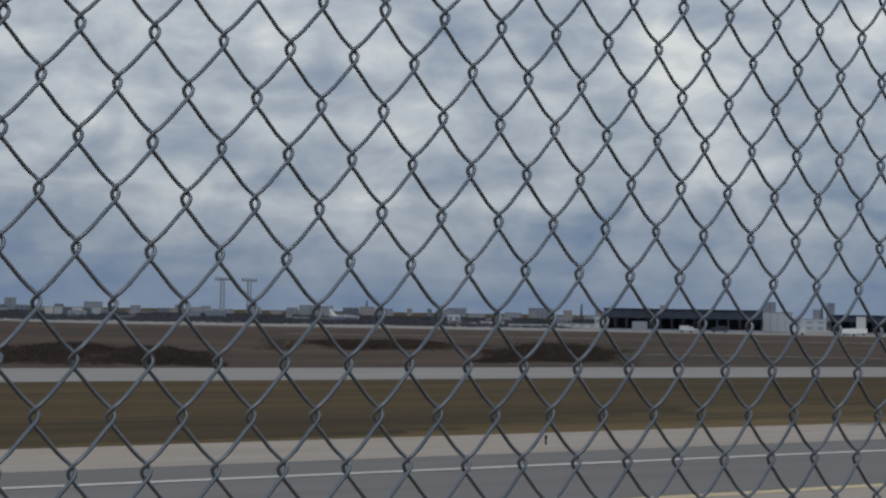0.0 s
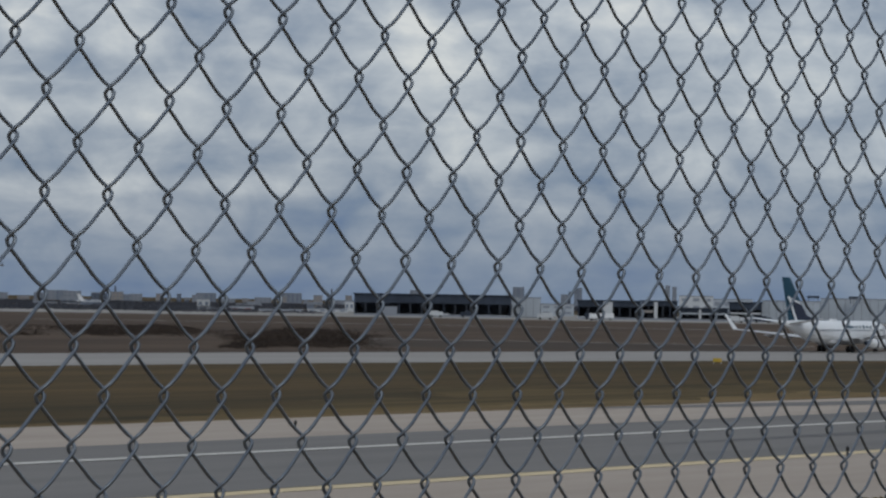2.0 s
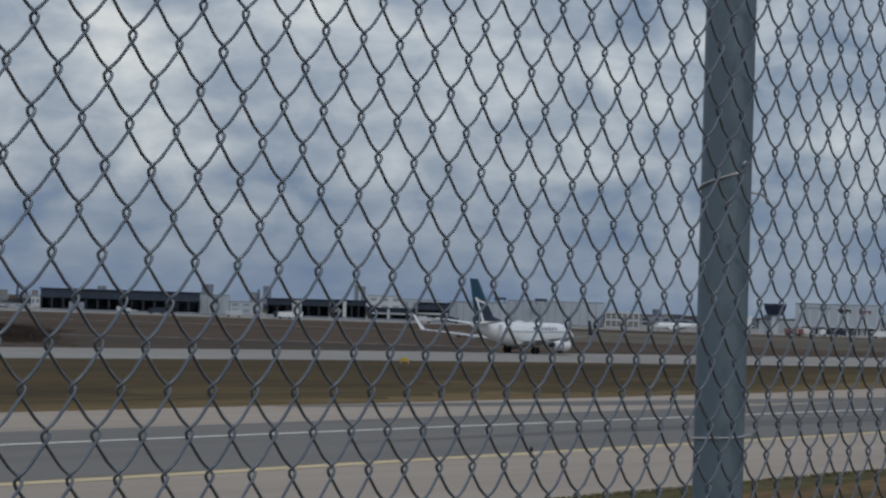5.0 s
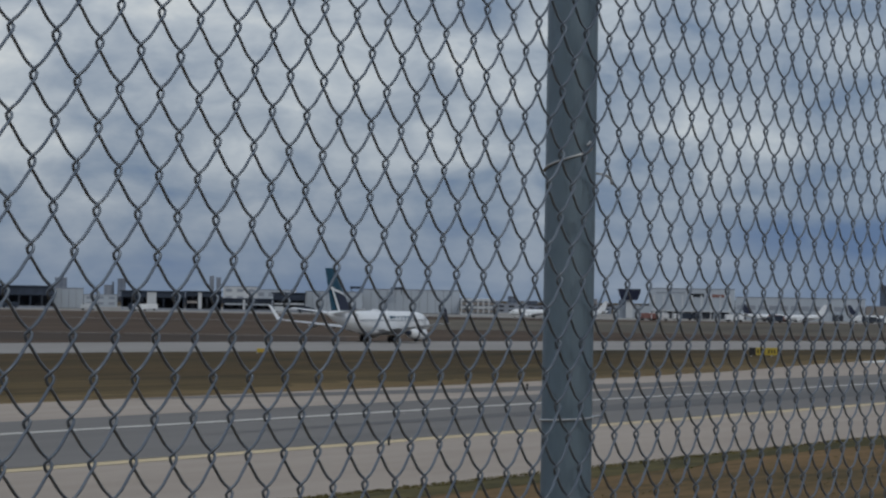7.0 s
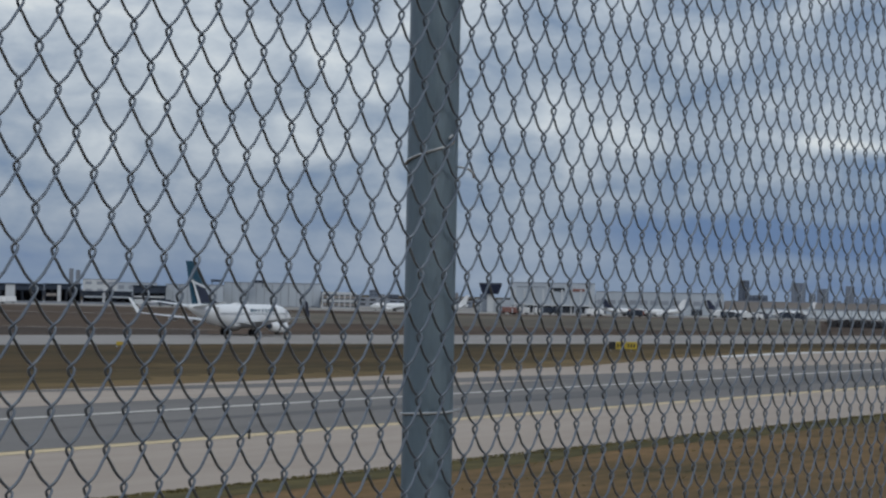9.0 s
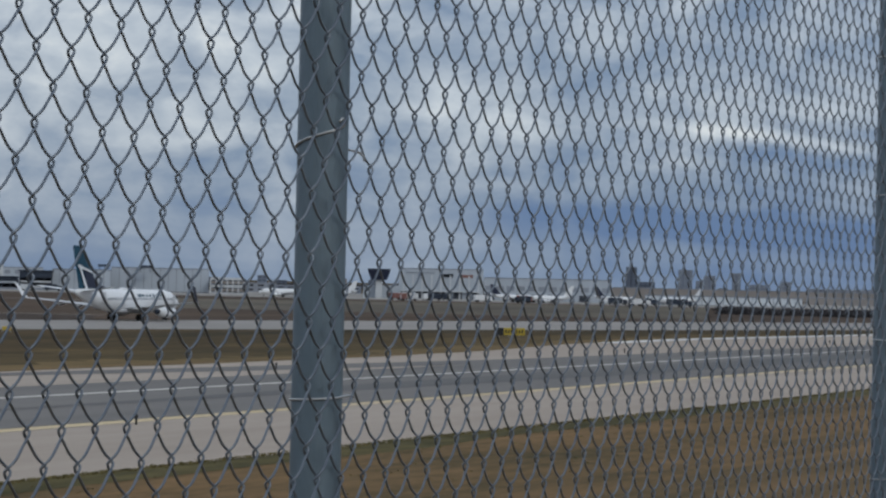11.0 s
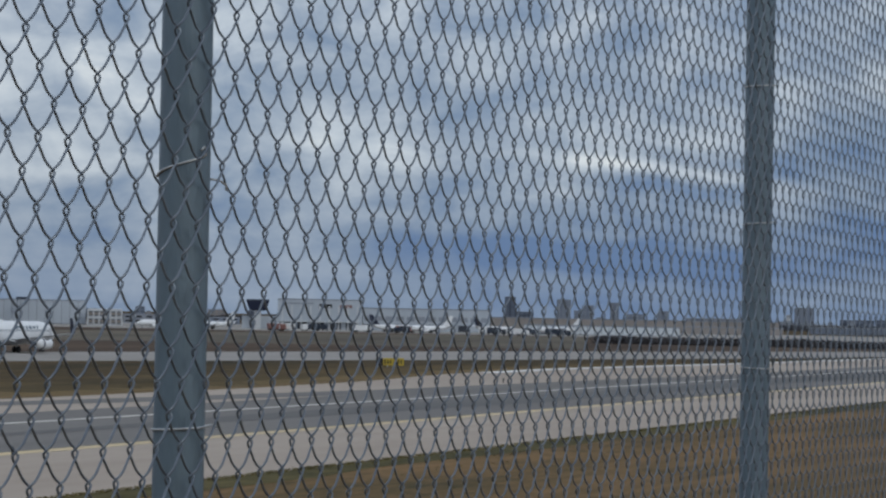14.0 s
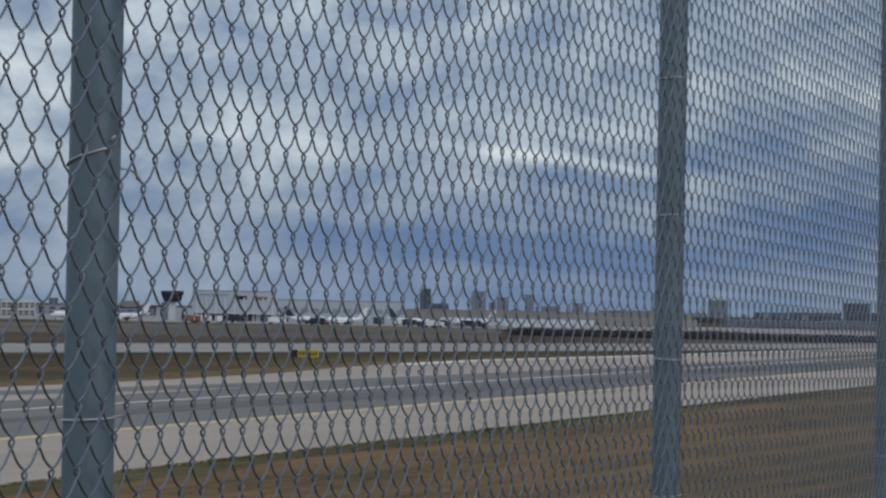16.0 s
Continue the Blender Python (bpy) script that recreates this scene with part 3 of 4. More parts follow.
        part("wing_tip_panel", blade(((1.75, s * 5.2, 2.36), (-2.85, s * 5.2, 2.42), (0, 0, 1)), ((-4.6, s * 17.1, 3.55), (-6.0, s * 17.1, 3.55), (0, 0, 1)), 0.1), M_GREYP, wing)
        part("winglet", blade(((-4.6, s * 17.05, 3.5), (-6.05, s * 17.05, 3.5), (0, 1, 0)), ((-6.9, s * 17.85, 6.1), (-7.6, s * 17.85, 6.1), (0, 1, 0)), 0.07), M_WHITE if s > 0 else M_INK, wing, "upswept winglet")
        for q, yy in enumerate((4.0, 7.6, 11.0)):
            part("flap_fairing", loft([(-1.2 - 0.5 * q, 2.1 + 0.25 * q, 0.05, 0.05), (-2.4 - 0.5 * q, 2.0 + 0.25 * q, 0.22, 0.25), (-4.3 - 0.6 * q, 2.2 + 0.25 * q, 0.03, 0.05)], 10), M_GREYP, wing, "", True, pose(0, s * yy, 0))
        eng = part("engine", loft([(6.9, 1.55, 0.95, 0.88), (6.6, 1.55, 1.04, 0.97), (5.4, 1.56, 1.08, 1.02), (3.6, 1.6, 0.95, 0.92), (2.5, 1.66, 0.66, 0.66)], 26), paint, root, "white engine nacelle", True, pose(0, s * 4.83, 0))
        part("intake_lip", loft([(7.0, 1.55, 0.84, 0.78), (7.02, 1.55, 0.97, 0.90), (6.85, 1.55, 1.0, 0.93), (6.8, 1.55, 0.8, 0.75)], 26), M_METAL, eng, "bare metal intake lip", True)
        part("cowl_band", loft([(4.45, 1.58, 1.055, 1.0), (4.4, 1.58, 1.08, 1.025), (4.15, 1.58, 1.06, 1.005), (4.1, 1.58, 1.03, 0.98)], 26), M_INK, eng, "dark band round the cowl", True)
        part("exhaust", loft([(2.6, 1.66, 0.5, 0.5), (1.7, 1.68, 0.36, 0.36), (1.2, 1.68, 0.1, 0.1)], 18), M_DARK, eng, "dark exhaust cone", True)
        part("pylon", bbox(0.6, 4.8, -0.16, 0.16, 2.0, 2.75), paint, eng)
        g = part("main_gear", tube(bmesh.new(), [(0, 0, 2.4), (0, 0, 0.6)], 0.14, 10), M_METAL, root, "main landing gear leg", True, pose(0, s * 2.86, 0))
        for dy in (-0.42, 0.42):
            bm = bmesh.new()
            tube(bm, [(0, dy - 0.2, 0.57), (0, dy - 0.14, 0.57), (0, dy + 0.14, 0.57), (0, dy + 0.2, 0.57)], [0.47, 0.57, 0.57, 0.47], 22)
            part("wheel", bm, M_TYRE, g, "black tyre", True)
    g = part("nose_gear", tube(bmesh.new(), [(0, 0, 2.0), (0.1, 0, 0.4)], 0.1, 10), M_METAL, root, "nose landing gear leg", True, pose(12.6, 0, 0))
    for dy in (-0.25, 0.25):
        bm = bmesh.new()
        tube(bm, [(0.1, dy - 0.12, 0.36), (0.1, dy - 0.08, 0.36), (0.1, dy + 0.08, 0.36), (0.1, dy + 0.12, 0.36)], [0.28, 0.36, 0.36, 0.28], 18)
        part("wheel", bm, M_TYRE, g, "black tyre", True)
    part("gear_door", bbox(11.2, 12.2, 0.32, 0.37, 0.85, 1.5), paint, root)
    return root


PLANE_AZ, PLANE_D = 57.95, 426.0
pm = site(PLANE_AZ, PLANE_D, ZG + 0.05)
airliner(pose(*pm.translation, 0, 0, -0.5), "white airliner with teal tail taxiing on the concrete", scale=0.97)

# ---------------------------------------------------------------- far buildings


def u_of(az, az0, d):
    return d * math.tan(radians(az - az0))


def block(name, az_l, az_r, d, elev, mat, label, category="building", depth=14.0, floors=0, base=0.0, group="", pane=M_GLASS, fill=0.55, rows_h=None, roof=True, cols=None):
    """A building that faces the viewer between two bearings, up to an elevation; floors: rows of windows."""
    mid = (az_l + az_r) / 2
    w, h = u_of(az_r, mid, d), top_at(elev, d)
    root = empty(name, site(mid, d), label, category, group)
    part("wall", bbox(-w, w, 0, depth, base, h, 0.0), mat, root)
    if roof:
        part("roof", bbox(-w - 0.15, w + 0.15, -0.15, depth + 0.15, h, h + 0.45), M_SLATE2 if mat is not M_DARK else M_DARK2, root, "flat roof edge")
    if floors:
        n = cols or max(2, int(2 * w / 4.5))
        fh = (h - base) / floors
        for i in range(floors):
            for k in range(n):
                cx = -w + (k + 0.5) * 2 * w / n
                hw = w / n * fill
                z0 = base + i * fh + fh * 0.35
                part("window", bbox(cx - hw, cx + hw, -0.12, 0.1, z0, z0 + fh * 0.42), pane, root)
    return root, mid, w, h


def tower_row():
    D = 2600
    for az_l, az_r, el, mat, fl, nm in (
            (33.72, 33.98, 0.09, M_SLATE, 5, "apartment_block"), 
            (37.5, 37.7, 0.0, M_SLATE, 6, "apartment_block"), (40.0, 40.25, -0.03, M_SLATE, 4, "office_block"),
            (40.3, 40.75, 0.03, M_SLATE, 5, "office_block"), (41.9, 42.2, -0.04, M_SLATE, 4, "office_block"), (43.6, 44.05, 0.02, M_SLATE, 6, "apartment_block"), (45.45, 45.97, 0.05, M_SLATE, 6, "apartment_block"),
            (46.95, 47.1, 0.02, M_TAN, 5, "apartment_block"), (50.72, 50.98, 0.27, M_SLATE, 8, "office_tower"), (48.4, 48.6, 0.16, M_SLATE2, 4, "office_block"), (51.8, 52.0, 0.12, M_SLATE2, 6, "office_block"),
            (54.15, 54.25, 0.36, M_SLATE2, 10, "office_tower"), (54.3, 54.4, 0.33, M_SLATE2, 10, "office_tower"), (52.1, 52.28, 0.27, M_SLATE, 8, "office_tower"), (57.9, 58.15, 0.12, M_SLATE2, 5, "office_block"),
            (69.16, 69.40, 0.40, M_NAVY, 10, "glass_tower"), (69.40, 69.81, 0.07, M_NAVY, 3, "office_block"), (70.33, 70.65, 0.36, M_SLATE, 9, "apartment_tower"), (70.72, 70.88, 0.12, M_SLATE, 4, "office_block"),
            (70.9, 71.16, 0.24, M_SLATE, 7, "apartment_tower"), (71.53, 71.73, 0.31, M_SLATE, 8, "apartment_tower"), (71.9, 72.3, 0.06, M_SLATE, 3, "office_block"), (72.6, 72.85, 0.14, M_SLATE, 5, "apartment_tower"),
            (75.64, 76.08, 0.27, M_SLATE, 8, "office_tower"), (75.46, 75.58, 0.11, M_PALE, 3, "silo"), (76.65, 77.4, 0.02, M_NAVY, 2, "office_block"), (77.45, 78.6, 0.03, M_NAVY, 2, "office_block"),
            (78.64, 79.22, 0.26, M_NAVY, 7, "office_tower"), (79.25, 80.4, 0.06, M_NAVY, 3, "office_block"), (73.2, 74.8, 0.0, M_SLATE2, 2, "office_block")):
        # panes take haze-tinted wall colours too, so contrast fades with distance
        block(nm, az_l, az_r, D, el, mat, "distant haze-coloured block on the city skyline", "building", 30, fl, group="city skyline", pane=M_SLATE if mat in (M_NAVY,) else M_SLATE2 if mat is M_SLATE else M_SLATE)


tower_row()
for az_l_, az_r_, mat_ in ((34.62, 34.80, M_PALE), (34.82, 35.0, M_GREY), (35.02, 35.18, M_NAVY), (35.22, 35.44, M_PALE), (35.48, 35.64, M_NAVY), (35.66, 35.84, M_GREY)):
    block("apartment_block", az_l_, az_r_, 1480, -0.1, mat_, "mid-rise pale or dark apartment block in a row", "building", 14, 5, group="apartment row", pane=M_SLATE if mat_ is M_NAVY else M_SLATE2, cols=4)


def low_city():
    """The low roofs and blocks between the taller ones, with haze put into their colours."""
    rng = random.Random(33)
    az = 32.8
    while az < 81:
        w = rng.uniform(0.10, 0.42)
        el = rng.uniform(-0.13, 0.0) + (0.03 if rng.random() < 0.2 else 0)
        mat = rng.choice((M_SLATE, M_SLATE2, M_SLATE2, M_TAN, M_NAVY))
        block("city_block", az, az + w, rng.uniform(2250, 2550), el, mat, "low haze-coloured block on the city skyline", "building", 20, 3, group="low city blocks", pane=M_SLATE if mat is not M_SLATE else M_NAVY, cols=max(2, int(w * 12)))
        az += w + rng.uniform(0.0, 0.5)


low_city()


def mast(az, d, elev):
    h = top_at(elev, d)
    root = empty("light_mast", site(az, d), "tall floodlight mast with a wide head frame", "light mast", "floodlight masts")
    part("pole", tube(bmesh.new(), [(-1.2, 0, 0), (-1.0, 0, h)], [0.9, 0.6], 8), M_SLATE2, root)
    part("pole", tube(bmesh.new(), [(1.6, 0, 0), (1.3, 0, h)], [0.7, 0.5], 8), M_SLATE2, root)
    part("head_frame", bbox(-6.5, 6.5, -0.6, 0.6, h - 1.6, h - 0.2, 0.2), M_SLATE2, root)
    for k in range(5):
        part("floodlight", bbox(-6 + 2.7 * k, -4.8 + 2.7 * k, -1.1, -0.3, h - 0.2, h + 1.2, 0.15), M_SLATE, root)


mast(38.55, 2100, 0.60)
mast(39.15, 2100, 0.59)
for az_, el_ in ((46.64, 0.17), (52.0, 0.20), (41.8, 0.16)):
    stack = bmesh.new()
    h_ = top_at(el_, 2300)
    tube(stack, [(0, 0, 0), (0, 0, h_ * 0.96), (0, 0, h_)], [1.4, 0.9, 1.1], 12)
    thing("chimney", stack, M_SLATE, "slender distant chimney stack", "chimney", m=site(az_, 2300), smooth=True)


def hangar(az_l, az_r, d, elev, label, bays, lights, fascia=0.42):
    """A long dark open-fronted building: roof slab, fascia, columns, recessed bays."""
    mid = (az_l + az_r) / 2
    w, h = u_of(az_r, mid, d), top_at(elev, d)
    root = empty("hangar", site(mid, d), label, "hangar")
    part("roof", bbox(-w - 0.6, w + 0.6, -0.8, 32, h - 0.5, h, 0.1), M_DARK, root, "thin dark roof slab")
    part("fascia", bbox(-w, w, 0, 1.0, h * (1 - fascia), h - 0.5), M_DARK, root, "charcoal clad fascia")
    # back wall darker than the fascia, bay shade painted in
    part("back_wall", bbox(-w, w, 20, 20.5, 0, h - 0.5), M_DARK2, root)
    for x in (-w, w - 0.5):
        part("side_wall", bbox(x, x + 0.5, 0, 20, 0, h * (1 - fascia)), M_DARK, root)
    for k in range(1, bays):
        x = -w + 2 * w * k / bays
        # most columns share the painted bay shade and sink into it
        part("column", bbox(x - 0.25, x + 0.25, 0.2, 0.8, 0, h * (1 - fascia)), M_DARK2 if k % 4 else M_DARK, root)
    part("sill_wall", bbox(-w, w, -0.4, -0.1, 0, 0.9), M_SLATE2, root, "low pale kerb wall")
    for a, b, z0, z1, mat in lights:
        part("panel", bbox(u_of(a, mid, d), u_of(b, mid, d), -0.3, 3.0, z0 * h, z1 * h), mat, root, "pale wall panel in the open bay")
    return root


hangar(47.15, 50.69, 1080, 0.09, "long charcoal open-fronted hangar with pale panels", 14,
       ((47.78, 48.12, 0.02, 0.42, M_SLATE2), (48.9, 49.3, 0.02, 0.14, M_PALE), (49.9, 50.6, 0.0, 0.10, M_PALE)))
hangar(52.19, 53.6, 1080, 0.02, "dark open-fronted building with a pale pillar", 6, ((52.76, 52.97, 0.0, 0.93, M_PALE), (52.2, 52.5, 0, 0.14, M_PALE)), 0.35)
hangar(53.62, 54.42, 1080, 0.03, "dark steel-framed building under construction", 5, ((53.9, 53.98, 0.0, 0.93, M_PALE), (53.66, 53.88, 0.38, 0.5, M_TAN)), 0.28)
hangar(54.46, 55.55, 1075, -0.12, "low dark building with a pale floor band", 6, ((54.5, 55.5, 0.5, 0.62, M_GREY), (54.9, 54.96, 0, 0.9, M_PALE)), 0.3)
block("terminal_annex", 54.46, 55.22, 1240, 0.13, M_PALE, "pale stepped airport building behind the dark sheds", floors=3, pane=M_SLATE2)
block("terminal_annex", 55.2, 56.1, 1300, 0.07, M_GREY, "pale low airport building behind the dark sheds", floors=2, pane=M_SLATE2)
block("terminal_annex", 51.36, 52.1, 1250, -0.1, M_GREY, "pale low airport building between the sheds", floors=2, pane=M_SLATE2)
hangar(55.58, 56.30, 1080, 0.03, "dark building with pale floor bands", 4, ((55.6, 56.28, 0.38, 0.46, M_PALE), (55.6, 56.28, 0.12, 0.2, M_PALE)), 0.38)


def panel_hall(az_l, az_r, d, elev, mat, label, n, depth=30):
    """A hall of tall wall panels with open joints."""
    mid = (az_l + az_r) / 2
    w, h = u_of(az_r, mid, d), top_at(elev, d)
    root = empty("panel_hall", site(mid, d), label, "hall")
    part("core", bbox(-w, w, 0.3, depth, 0, h - 0.2), M_SLATE2, root)
    for k in range(n):
        x0, x1 = -w + 2 * w * k / n, -w + 2 * w * (k + 1) / n
        part("panel", bbox(x0 + 0.12, x1 - 0.12, 0, 0.28, 0.3, h - 0.15 - 0.12 * (k % 2)), mat, root)
    part("parapet", bbox(-w - 0.2, w + 0.2, -0.15, 1, h - 0.15, h + 0.3), M_SLATE2, root)
    return root, mid, w, h


panel_hall(50.70, 51.35, 1100, 0.04, M_GREY, "light grey panelled block beside the hangar", 4)
panel_hall(56.30, 57.60, 1090, 0.06, M_GREY, "long light grey panelled hall", 8)
panel_hall(57.60, 59.78, 1120, 0.13, M_GREY, "long light grey panelled hall", 12)
for a0, a1, e in ((57.30, 57.58, 0.18), (58.25, 58.47, 0.18)):
    h_ = top_at(e, 1110)
    r_ = empty("roof_plant", site((a0 + a1) / 2, 1110, ZG + h_ - 1.3), "dark flat plant housing raised on the hall roof", "roof unit", "roof units")
    part("housing", bbox(-2.6, 2.6, 0, 4, 0.5, 1.5, 0.1), M_DARK, r_)
    for x in (-2, 2):
        part("leg", bbox(x - 0.15, x + 0.15, 1, 1.3, -1.6, 0.5), M_DARK, r_)


def car_park(az_l, az_r, d, elev):
    mid = (az_l + az_r) / 2
    w, h = u_of(az_r, mid, d), top_at(elev, d)
    root = empty("car_park", site(mid, d), "white multi-storey car park with rusty bands", "car park")
    n = 4
    for k in range(n + 1):
        z = h * k / n
        part("deck", bbox(-w, w, 0, 30, max(z - 0.5, 0), z + 0.55), M_PALE if k % 2 == 0 else M_TAN, root)
    for k in range(7):
        x = -w + 2 * w * k / 6
        part("column", bbox(x - 0.3, x + 0.3, -0.2, 0.4, 0, h), M_PALE, root)
    part("back_wall", bbox(-w, w, 16, 16.4, 0, h), M_SLATE, root)


car_park(59.82, 60.57, 1110, -0.07)
block("terminal_annex", 60.6, 61.3, 1300, -0.16, M_SLATE2, "low grey airport building", floors=2)
block("terminal_annex", 61.3, 63.2, 1350, -0.2, M_SLATE, "low slate-grey airport building", floors=2)


def terminal():
    D = 1090
    root, mid, w, h = block("terminal", 64.05, 65.95, D, 0.25, M_GREY, "large pale grey terminal with small dark windows", "terminal", 40)
    for a0, a1, z0, z1, mat in ((64.98, 65.27, 0.74, 0.86, M_GLASS), (65.45, 65.72, 0.74, 0.84, M_RED), (64.2, 64.85, 0.86, 0.9, M_SLATE2)):
        part("window", bbox(u_of(a0, mid, D), u_of(a1, mid, D), -0.25, 0.2, z0 * h, z1 * h), mat, root)
    for k in range(9):
        x = -w + 2 * w * (k + 0.5) / 9
        part("pilaster", bbox(x - 0.35, x + 0.35, -0.5, 0.1, 0, h * 0.8), M_PALE, root)
    for k in range(5):
        x = -w + 2 * w * (k + 0.4) / 5
        # no hole in the wall: a solid dark block paints the opening's shade
        part("gate_opening", bbox(x - 2.6, x + 2.6, -0.3, 0.3, 0.2, 3.0), M_DARK2, root, "dark block standing for a gate opening's shade")
        part("canopy", bbox(x - 3.2, x + 3.2, -2.4, 0.2, 3.1, 3.6), M_PALE, root)
    root, mid, w, h = block("terminal_pier", 65.97, 68.84, D, 0.08, M_GREY, "long low pale terminal pier", "terminal", 40)
    for k in range(12):
        x = -w + 2 * w * (k + 0.5) / 12
        part("window", bbox(x - 1.7, x + 1.7, -0.12, 0.1, h * 0.45, h * 0.66), M_SLATE2, root)
        if k % 3 == 0:
            # again a solid block, dark as the inside of a gate
            part("gate_opening", bbox(x - 2.3, x + 2.3, -0.3, 0.3, 0.2, 2.8), M_DARK2, root, "dark block standing for a gate opening's shade")
    # apron control room: black flared cabin on a stem
    r = empty("control_cabin", site(63.60, 1060), "black flared apron control cabin on a pale stem", "control tower")
    ht = top_at(0.22, 1060)
    bm = bmesh.new()
    rings = []
    for z, hw in ((ht - 4.3, 3.2), (ht - 3.9, 3.5), (ht - 0.4, 4.75), (ht, 4.6)):
        rings.append([bm.verts.new((sx * hw, 2 + sy * hw * 0.8, z)) for sx, sy in ((-1, -1), (1, -1), (1, 1), (-1, 1))])
    for a, b in zip(rings, rings[1:]):
        for k in range(4):
            bm.faces.new((a[k], a[(k + 1) % 4], b[(k + 1) % 4], b[k]))
    bm.faces.new(rings[0])
    bm.faces.new(rings[-1])
    part("cabin", bm, M_INK, r, "black glazed flared cabin")
    part("stem", bbox(-1.4, 1.4, 0.8, 3.4, 0, ht - 4.2), M_PALE, r, "pale stem")
    part("roof", bbox(-4.7, 4.7, -2, 6, ht, ht + 0.35), M_DARK, r)
    part("annex", bbox(-6.5, 9, 5, 14, 0, 5.4), M_GREY, r, "low pale annex")


terminal()
block("long_wall_building", 68.86, 75.3, 1500, -0.07, M_TAN, "long low tan-grey hall", floors=0)
panel_hall(69.6, 73.1, 1060, -0.22, M_SHED, "long pale blue-white cargo shed", 22)
block("cargo_shed", 73.2, 75.4, 1280, -0.2, M_TAN, "low tan cargo shed", floors=0)
for a0, a1, d, e, mt in ((43.62, 44.3, 1250, -0.31, M_PALE), (44.35, 44.9, 1300, -0.28, M_GREY), (45.0, 46.0, 1230, -0.33, M_PALE), (46.1, 47.0, 1260, -0.30, M_PALE), (33.7, 34.4, 1300, -0.34, M_PALE), (39.3, 40.2, 1400, -0.33, M_PALE),
                         (42.2, 43.5, 1350, -0.33, M_GREY), (34.9, 36.4, 1500, -0.33, M_TAN), (76, 78.5, 1500, -0.16, M_SLATE), (78.5, 81, 1400, -0.14, M_SLATE)):
    block("warehouse", a0, a1, d, e, mt, "low distant warehouse with pale walls", "warehouse", 24, 1, group="warehouses", pane=M_RED if mt is M_GREY else M_SLATE)

rngb = random.Random(5)
for k in range(34):
    a0 = rngb.uniform(30, 47)
    block("depot", a0, a0 + rngb.uniform(0.12, 0.6), rngb.uniform(1350, 1900), rngb.uniform(-0.3, -0.12), rngb.choice((M_SLATE, M_SLATE, M_SLATE2, M_TAN, M_PALE, M_SLATE2)), "small haze-coloured distant depot building", "depot", 14, 1, group="depots", pane=M_SLATE)

# parked aircraft by the terminal
for az_, d_, rz, mt, sc in ((61.45, 1010, 190, M_TEAL, 0.6), (62.6, 1000, 170, M_WHITE, 0.55), (66.62, 1010, 10, M_INK, 0.55), (67.5, 1005, 195, M_WHITE, 0.55), (68.95, 1040, 10, M_INK, 0.55), (70.4, 1060, 185, M_WHITE, 0.55), (41.3, 1500, 10, M_WHITE, 0.55)):
    pm = site(az_, d_, ZG + 0.06)
    airliner(pose(*pm.translation, 0, 0, -az_ + rz), "small white jet parked at the terminal", False, M_WHITE, mt, sc, "parked aircraft")


def truck(az, d, mat, L=6.0, rz=0):
    pm = site(az, d, ZG + 0.06)
    r = empty("service_truck", pose(*pm.translation, 0, 0, -az + rz), "small service truck parked on the apron", "truck", "service trucks")
    part("cargo_box", bbox(-L / 2, L / 2 - 1.8, -1.1, 1.1, 0.7, 2.7, 0.06), mat, r)
    part("cab", bbox(L / 2 - 1.7, L / 2, -1.05, 1.05, 0.5, 2.2, 0.2), mat, r)
    part("windscreen", bbox(L / 2 - 0.3, L / 2 + 0.03, -0.9, 0.9, 1.35, 2.0), M_GLASS, r)
    for x in (-L / 3, L / 3):
        for s in (-1, 1):
            part("wheel", tube(bmesh.new(), [(x, s * 0.75, 0.45), (x, s * 1.1, 0.45)], 0.45, 14), M_TYRE, r, "black tyre", True)


rngt = random.Random(11)
for k in range(26):
    truck(rngt.uniform(63.9, 70.5), rngt.uniform(960, 1030), rngt.choice((M_DARK, M_DARK2, M_DARK, M_WHITE, M_PALE, M_SLATE, M_DARK, M_RED)), rngt.uniform(4.5, 8), rngt.choice((0, 20, 90, 170)))
for k in range(8):
    truck(rngt.uniform(47.4, 56.5), rngt.uniform(1010, 1050), rngt.choice((M_PALE, M_WHITE, M_DARK)), rngt.uniform(5, 9), rngt.choice((0, 10, 180)))
pmx = site(71.42, 800)
thing("equipment_shed", bbox(-1.9, 1.9, 0, 3, 0, 2.4, 0.05), M_PALE, "small white equipment shed in the field", "shed", m=pmx)

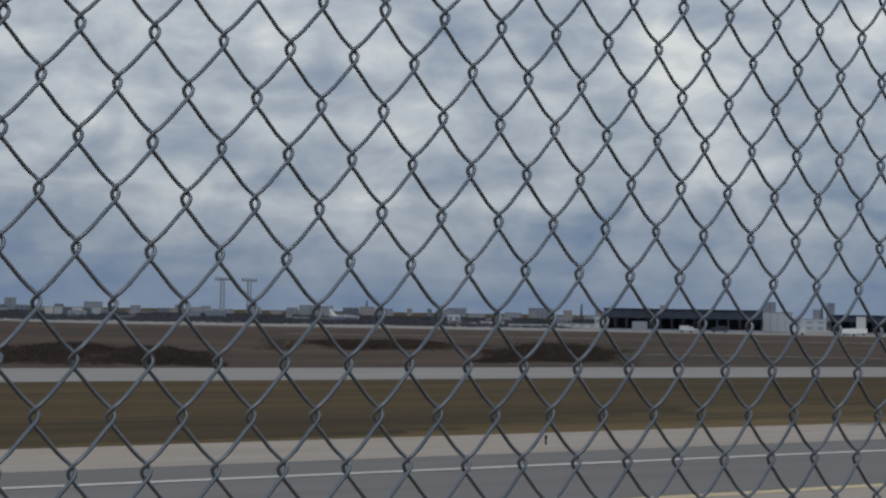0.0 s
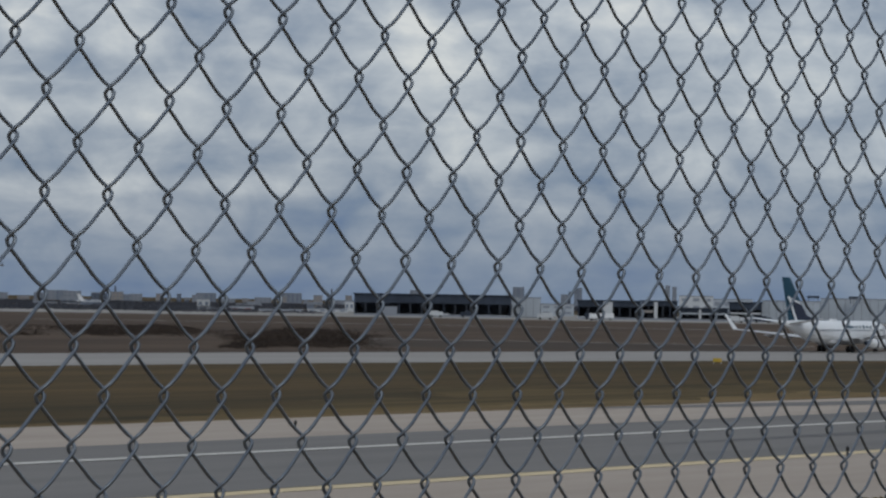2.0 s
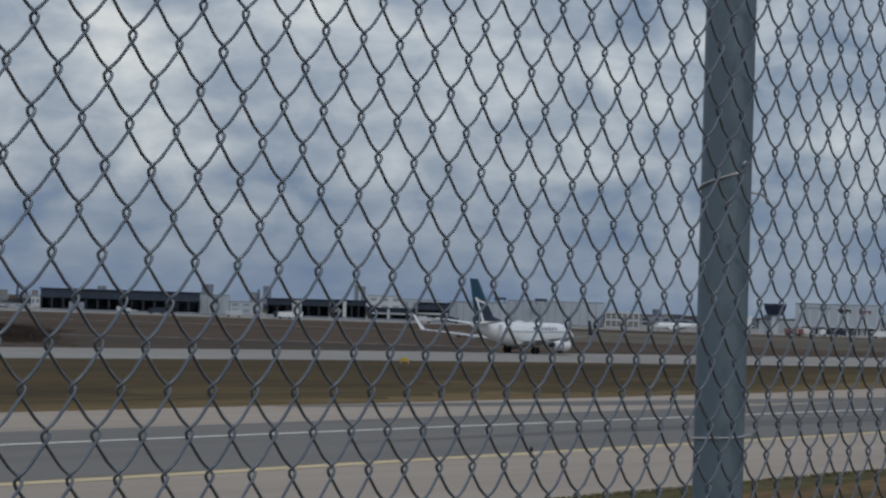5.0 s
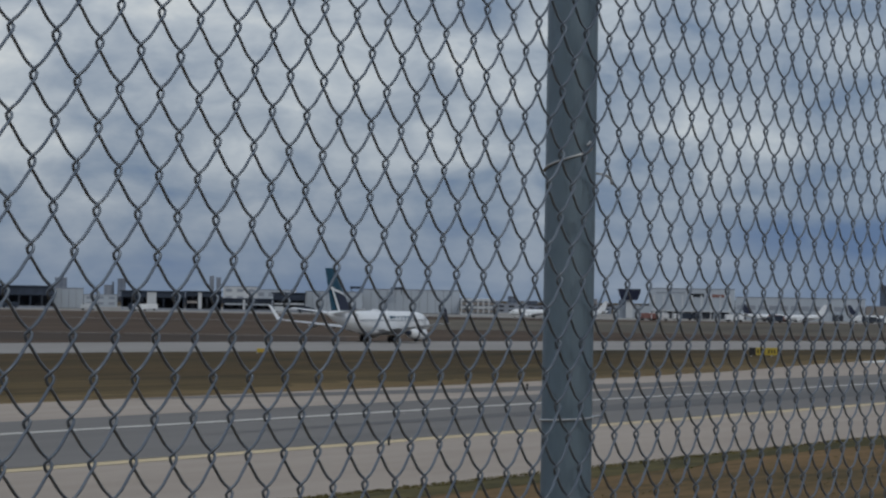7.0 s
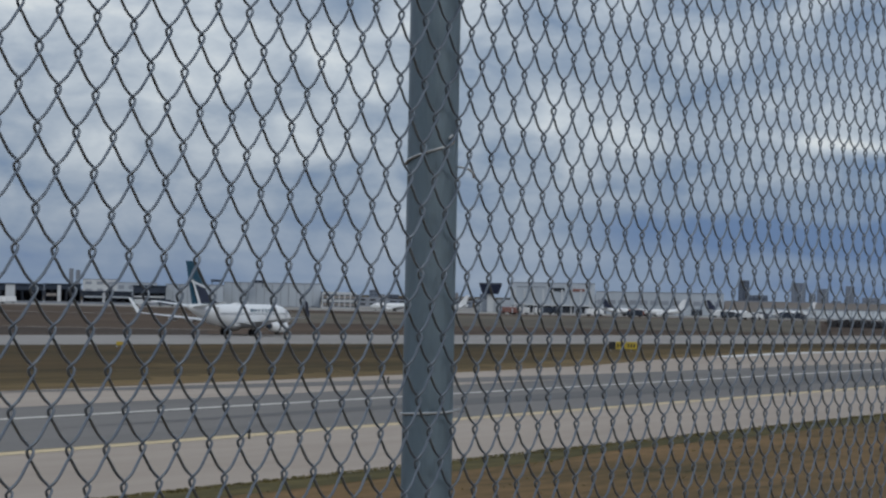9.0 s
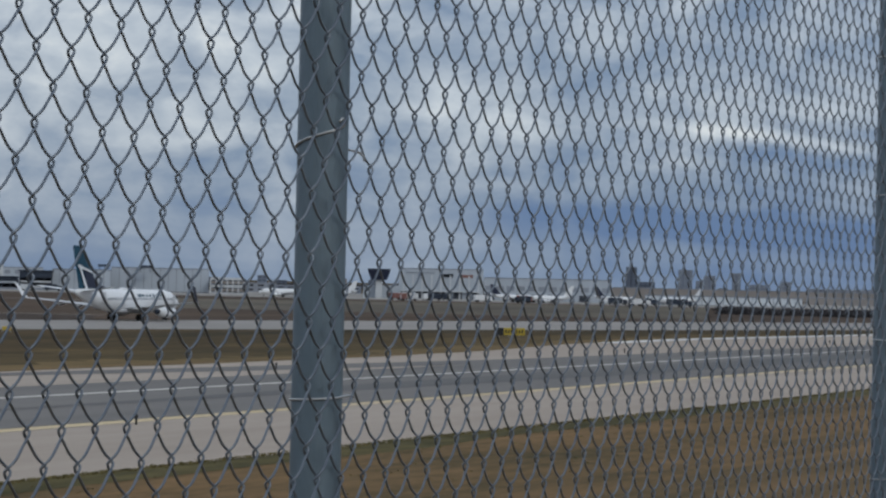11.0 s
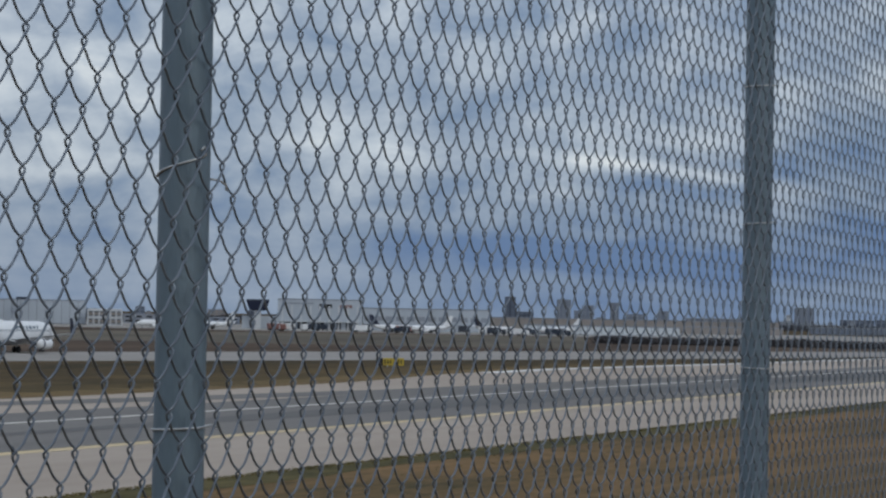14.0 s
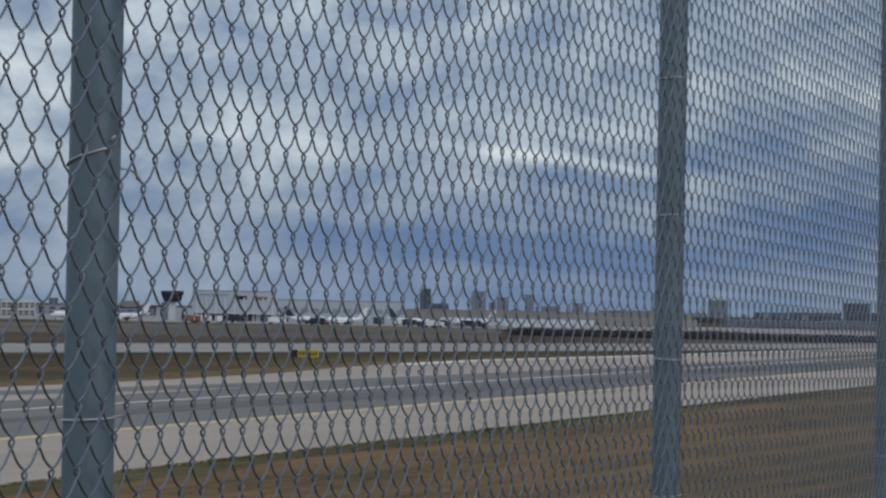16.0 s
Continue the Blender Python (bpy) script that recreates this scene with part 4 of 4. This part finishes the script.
# ---------------------------------------------------------------- brush and woods


def brush(name, label, az0, az1, d0, d1, h0, h1, n, mat, seed, leaf=0.5, dens=9, gap=0.0, spread=1.0):
    """Many small twig clumps over a stretch of ground; n bushes, each of some dozens of slivers."""
    rng = random.Random(seed)
    vs, fs = [], []
    for _ in range(n):
        az = rng.uniform(az0, az1)
        d = rng.uniform(d0, d1)
        g = noise.noise((az * 0.9, seed, d * 0.012)) * 0.5 + 0.5
        if gap:
            g *= min(1.0, (az - az0) / 2.6, (az1 - az) / 2.6, 0.25 + (d - d0) / 60, 0.1 + (d1 - d) / 70)
        if g < gap * rng.uniform(0.4, 1.7):
            continue
        a = radians(az)
        cx, cy = EYE.x + d * math.sin(a), EYE.y + d * math.cos(a)
        h = (h0 + (h1 - h0) * g) * rng.uniform(0.6, 1.1)
        if gap:
            h *= min(1.0, (g / 0.55) ** 1.6)
        w = h * rng.uniform(0.5, 0.9) * spread
        for _ in range(dens):
            px, py = cx + rng.gauss(0, w * 0.6), cy + rng.gauss(0, w * 0.6)
            z = ZG + h * rng.random() ** 1.3 * 0.7
            s = leaf * rng.uniform(0.6, 1.5)
            t, up = rng.uniform(0, 6.28), h * rng.uniform(0.12, 0.32)
            i = len(vs)
            vs += [(px - s * math.cos(t), py - s * math.sin(t), z), (px + s * math.cos(t), py + s * math.sin(t), z + rng.uniform(-0.2, 0.2) * up), (px + rng.gauss(0, up * 0.6), py + rng.gauss(0, up * 0.6), z + up)]
            fs.append((i, i + 1, i + 2))
    me = bpy.data.meshes.new(name)
    me.from_pydata(vs, [], fs)
    me.materials.append(mat)
    tagged(new(name, me), label, "brush", "", "stuff")


brush("brush", "dark bare brush thicket at the field's edge", 31.0, 39.4, 318, 500, 0.3, 2.1, 5200, M_BUSH, 2, 0.06, 80, 0.13, 3.2)
brush("brush", "dark bare brush thicket at the field's edge", 43.4, 48.6, 372, 540, 0.3, 2.9, 3600, M_BUSH, 3, 0.06, 80, 0.12, 3.2)
brush("brush", "sparse dark brush on the brown field", 38.6, 45.4, 450, 640, 0.3, 1.6, 2600, M_BUSH, 5, 0.07, 60, 0.18, 3.2)
# the woods' haze is only the bluish grey of M_TREE
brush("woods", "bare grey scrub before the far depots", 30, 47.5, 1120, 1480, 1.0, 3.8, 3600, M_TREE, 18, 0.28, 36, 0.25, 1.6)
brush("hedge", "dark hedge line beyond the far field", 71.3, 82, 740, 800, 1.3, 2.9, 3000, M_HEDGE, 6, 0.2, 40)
brush("woods", "far haze-tinted bare woods on the horizon", 30, 48, 1550, 2000, 1.2, 3.4, 5200, M_TREE, 8, 0.3, 44)
brush("woods", "far haze-tinted bare woods on the horizon", 48, 64, 1800, 2300, 1.8, 4.2, 3600, M_TREE, 9, 0.4, 36)
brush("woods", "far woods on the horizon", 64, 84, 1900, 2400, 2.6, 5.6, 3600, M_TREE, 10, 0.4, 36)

# ---------------------------------------------------------------- airfield furniture


def guidance_sign(az, d, yaw):
    pm = site(az, d)
    r = empty("guidance_sign", pose(*pm.translation, 0, 0, yaw), "yellow and black airfield guidance sign on short legs", "sign")
    part("black_panel", bbox(-2.0, -1.05, -0.12, 0.12, 0.25, 1.3, 0.03), M_BLACK, r, "black sign panel")
    for x0, x1 in ((-1.0, 0.45), (0.5, 2.0)):
        p = part("yellow_panel", bbox(x0, x1, -0.12, 0.12, 0.25, 1.3, 0.03), M_YELLOW, r, "yellow sign panel")
        for k in range(3):
            xx = x0 + (k + 0.7) * (x1 - x0) / 3.6
            part("letter_bar", bbox(xx - 0.1, xx + 0.12, -0.135, -0.11, 0.5, 1.05), M_BLACK, p)
    for x in (-1.7, -0.3, 1.2):
        part("leg", bbox(x - 0.05, x + 0.05, -0.05, 0.05, 0, 0.3), M_METAL, r)


guidance_sign(66.6, 366, -64)
pm = site(55.33, 331)
r = empty("marker_board", pose(*pm.translation, 0, 0, -52), "orange airfield marker board on legs", "sign")
part("board", bbox(-0.55, 0.55, -0.1, 0.1, 0.2, 0.7, 0.03), M_ORANGE, r)
part("face", bbox(-0.5, 0.0, -0.13, -0.1, 0.28, 0.64), M_YELLOW, r)
for x in (-0.5, 0.5):
    part("leg", bbox(x - 0.05, x + 0.05, -0.05, 0.05, 0, 0.3), M_METAL, r)


def edge_light(x, y):
    r = empty("edge_light", pose(x, y, ZG + 0.03), "small dark runway edge light on a stake", "edge light", "runway edge lights")
    part("stake", tube(bmesh.new(), [(0, 0, 0), (0, 0, 0.36)], 0.06, 8), M_BLACK, r, "", True)
    part("head", tube(bmesh.new(), [(0, 0, 0.33), (0, 0, 0.36), (0, 0, 0.50), (0, 0, 0.55)], [0.07, 0.1, 0.09, 0.04], 10), M_BLACK, r, "", True)


for k in range(-1, 5):
    edge_light(104 + 83 * k, 102.3)
    edge_light(110 + 83 * k, 68.4)


def tufts():
    """Dry grass clumps on the verge between the bank and the runway shoulder."""
    rng = random.Random(21)
    vs, fs = [], []
    for k in range(6000):
        fringe = k % 8 != 0
        x = 20 + 240 * rng.random() ** 1.3
        y = 52.7 - abs(rng.gauss(0, 0.3)) if fringe else rng.uniform(36, 52.3)
        if not fringe and noise.noise((x * 0.12, y * 0.5, 2)) < -0.05:
            continue
        h = rng.uniform(0.04, 0.13) if fringe else rng.uniform(0.02, 0.06)
        for q in range(3):
            a = rng.uniform(0, 6.28)
            i = len(vs)
            px, py = x + rng.gauss(0, 0.12), y + rng.gauss(0, 0.05)
            w = rng.uniform(0.03, 0.08)
            vs += [(px - w * math.cos(a), py - w * math.sin(a), ZG), (px + w * math.cos(a), py + w * math.sin(a), ZG), (px + rng.gauss(0, 0.06), py + rng.gauss(0, 0.06), ZG + h)]
            fs.append((i, i + 1, i + 2))
    me = bpy.data.meshes.new("grass")
    me.from_pydata(vs, [], fs)
    me.materials.append(M_TUFT)
    tagged(new("grass", me), "dry grass tufts on the runway verge", "grass", "", "stuff")


tufts()
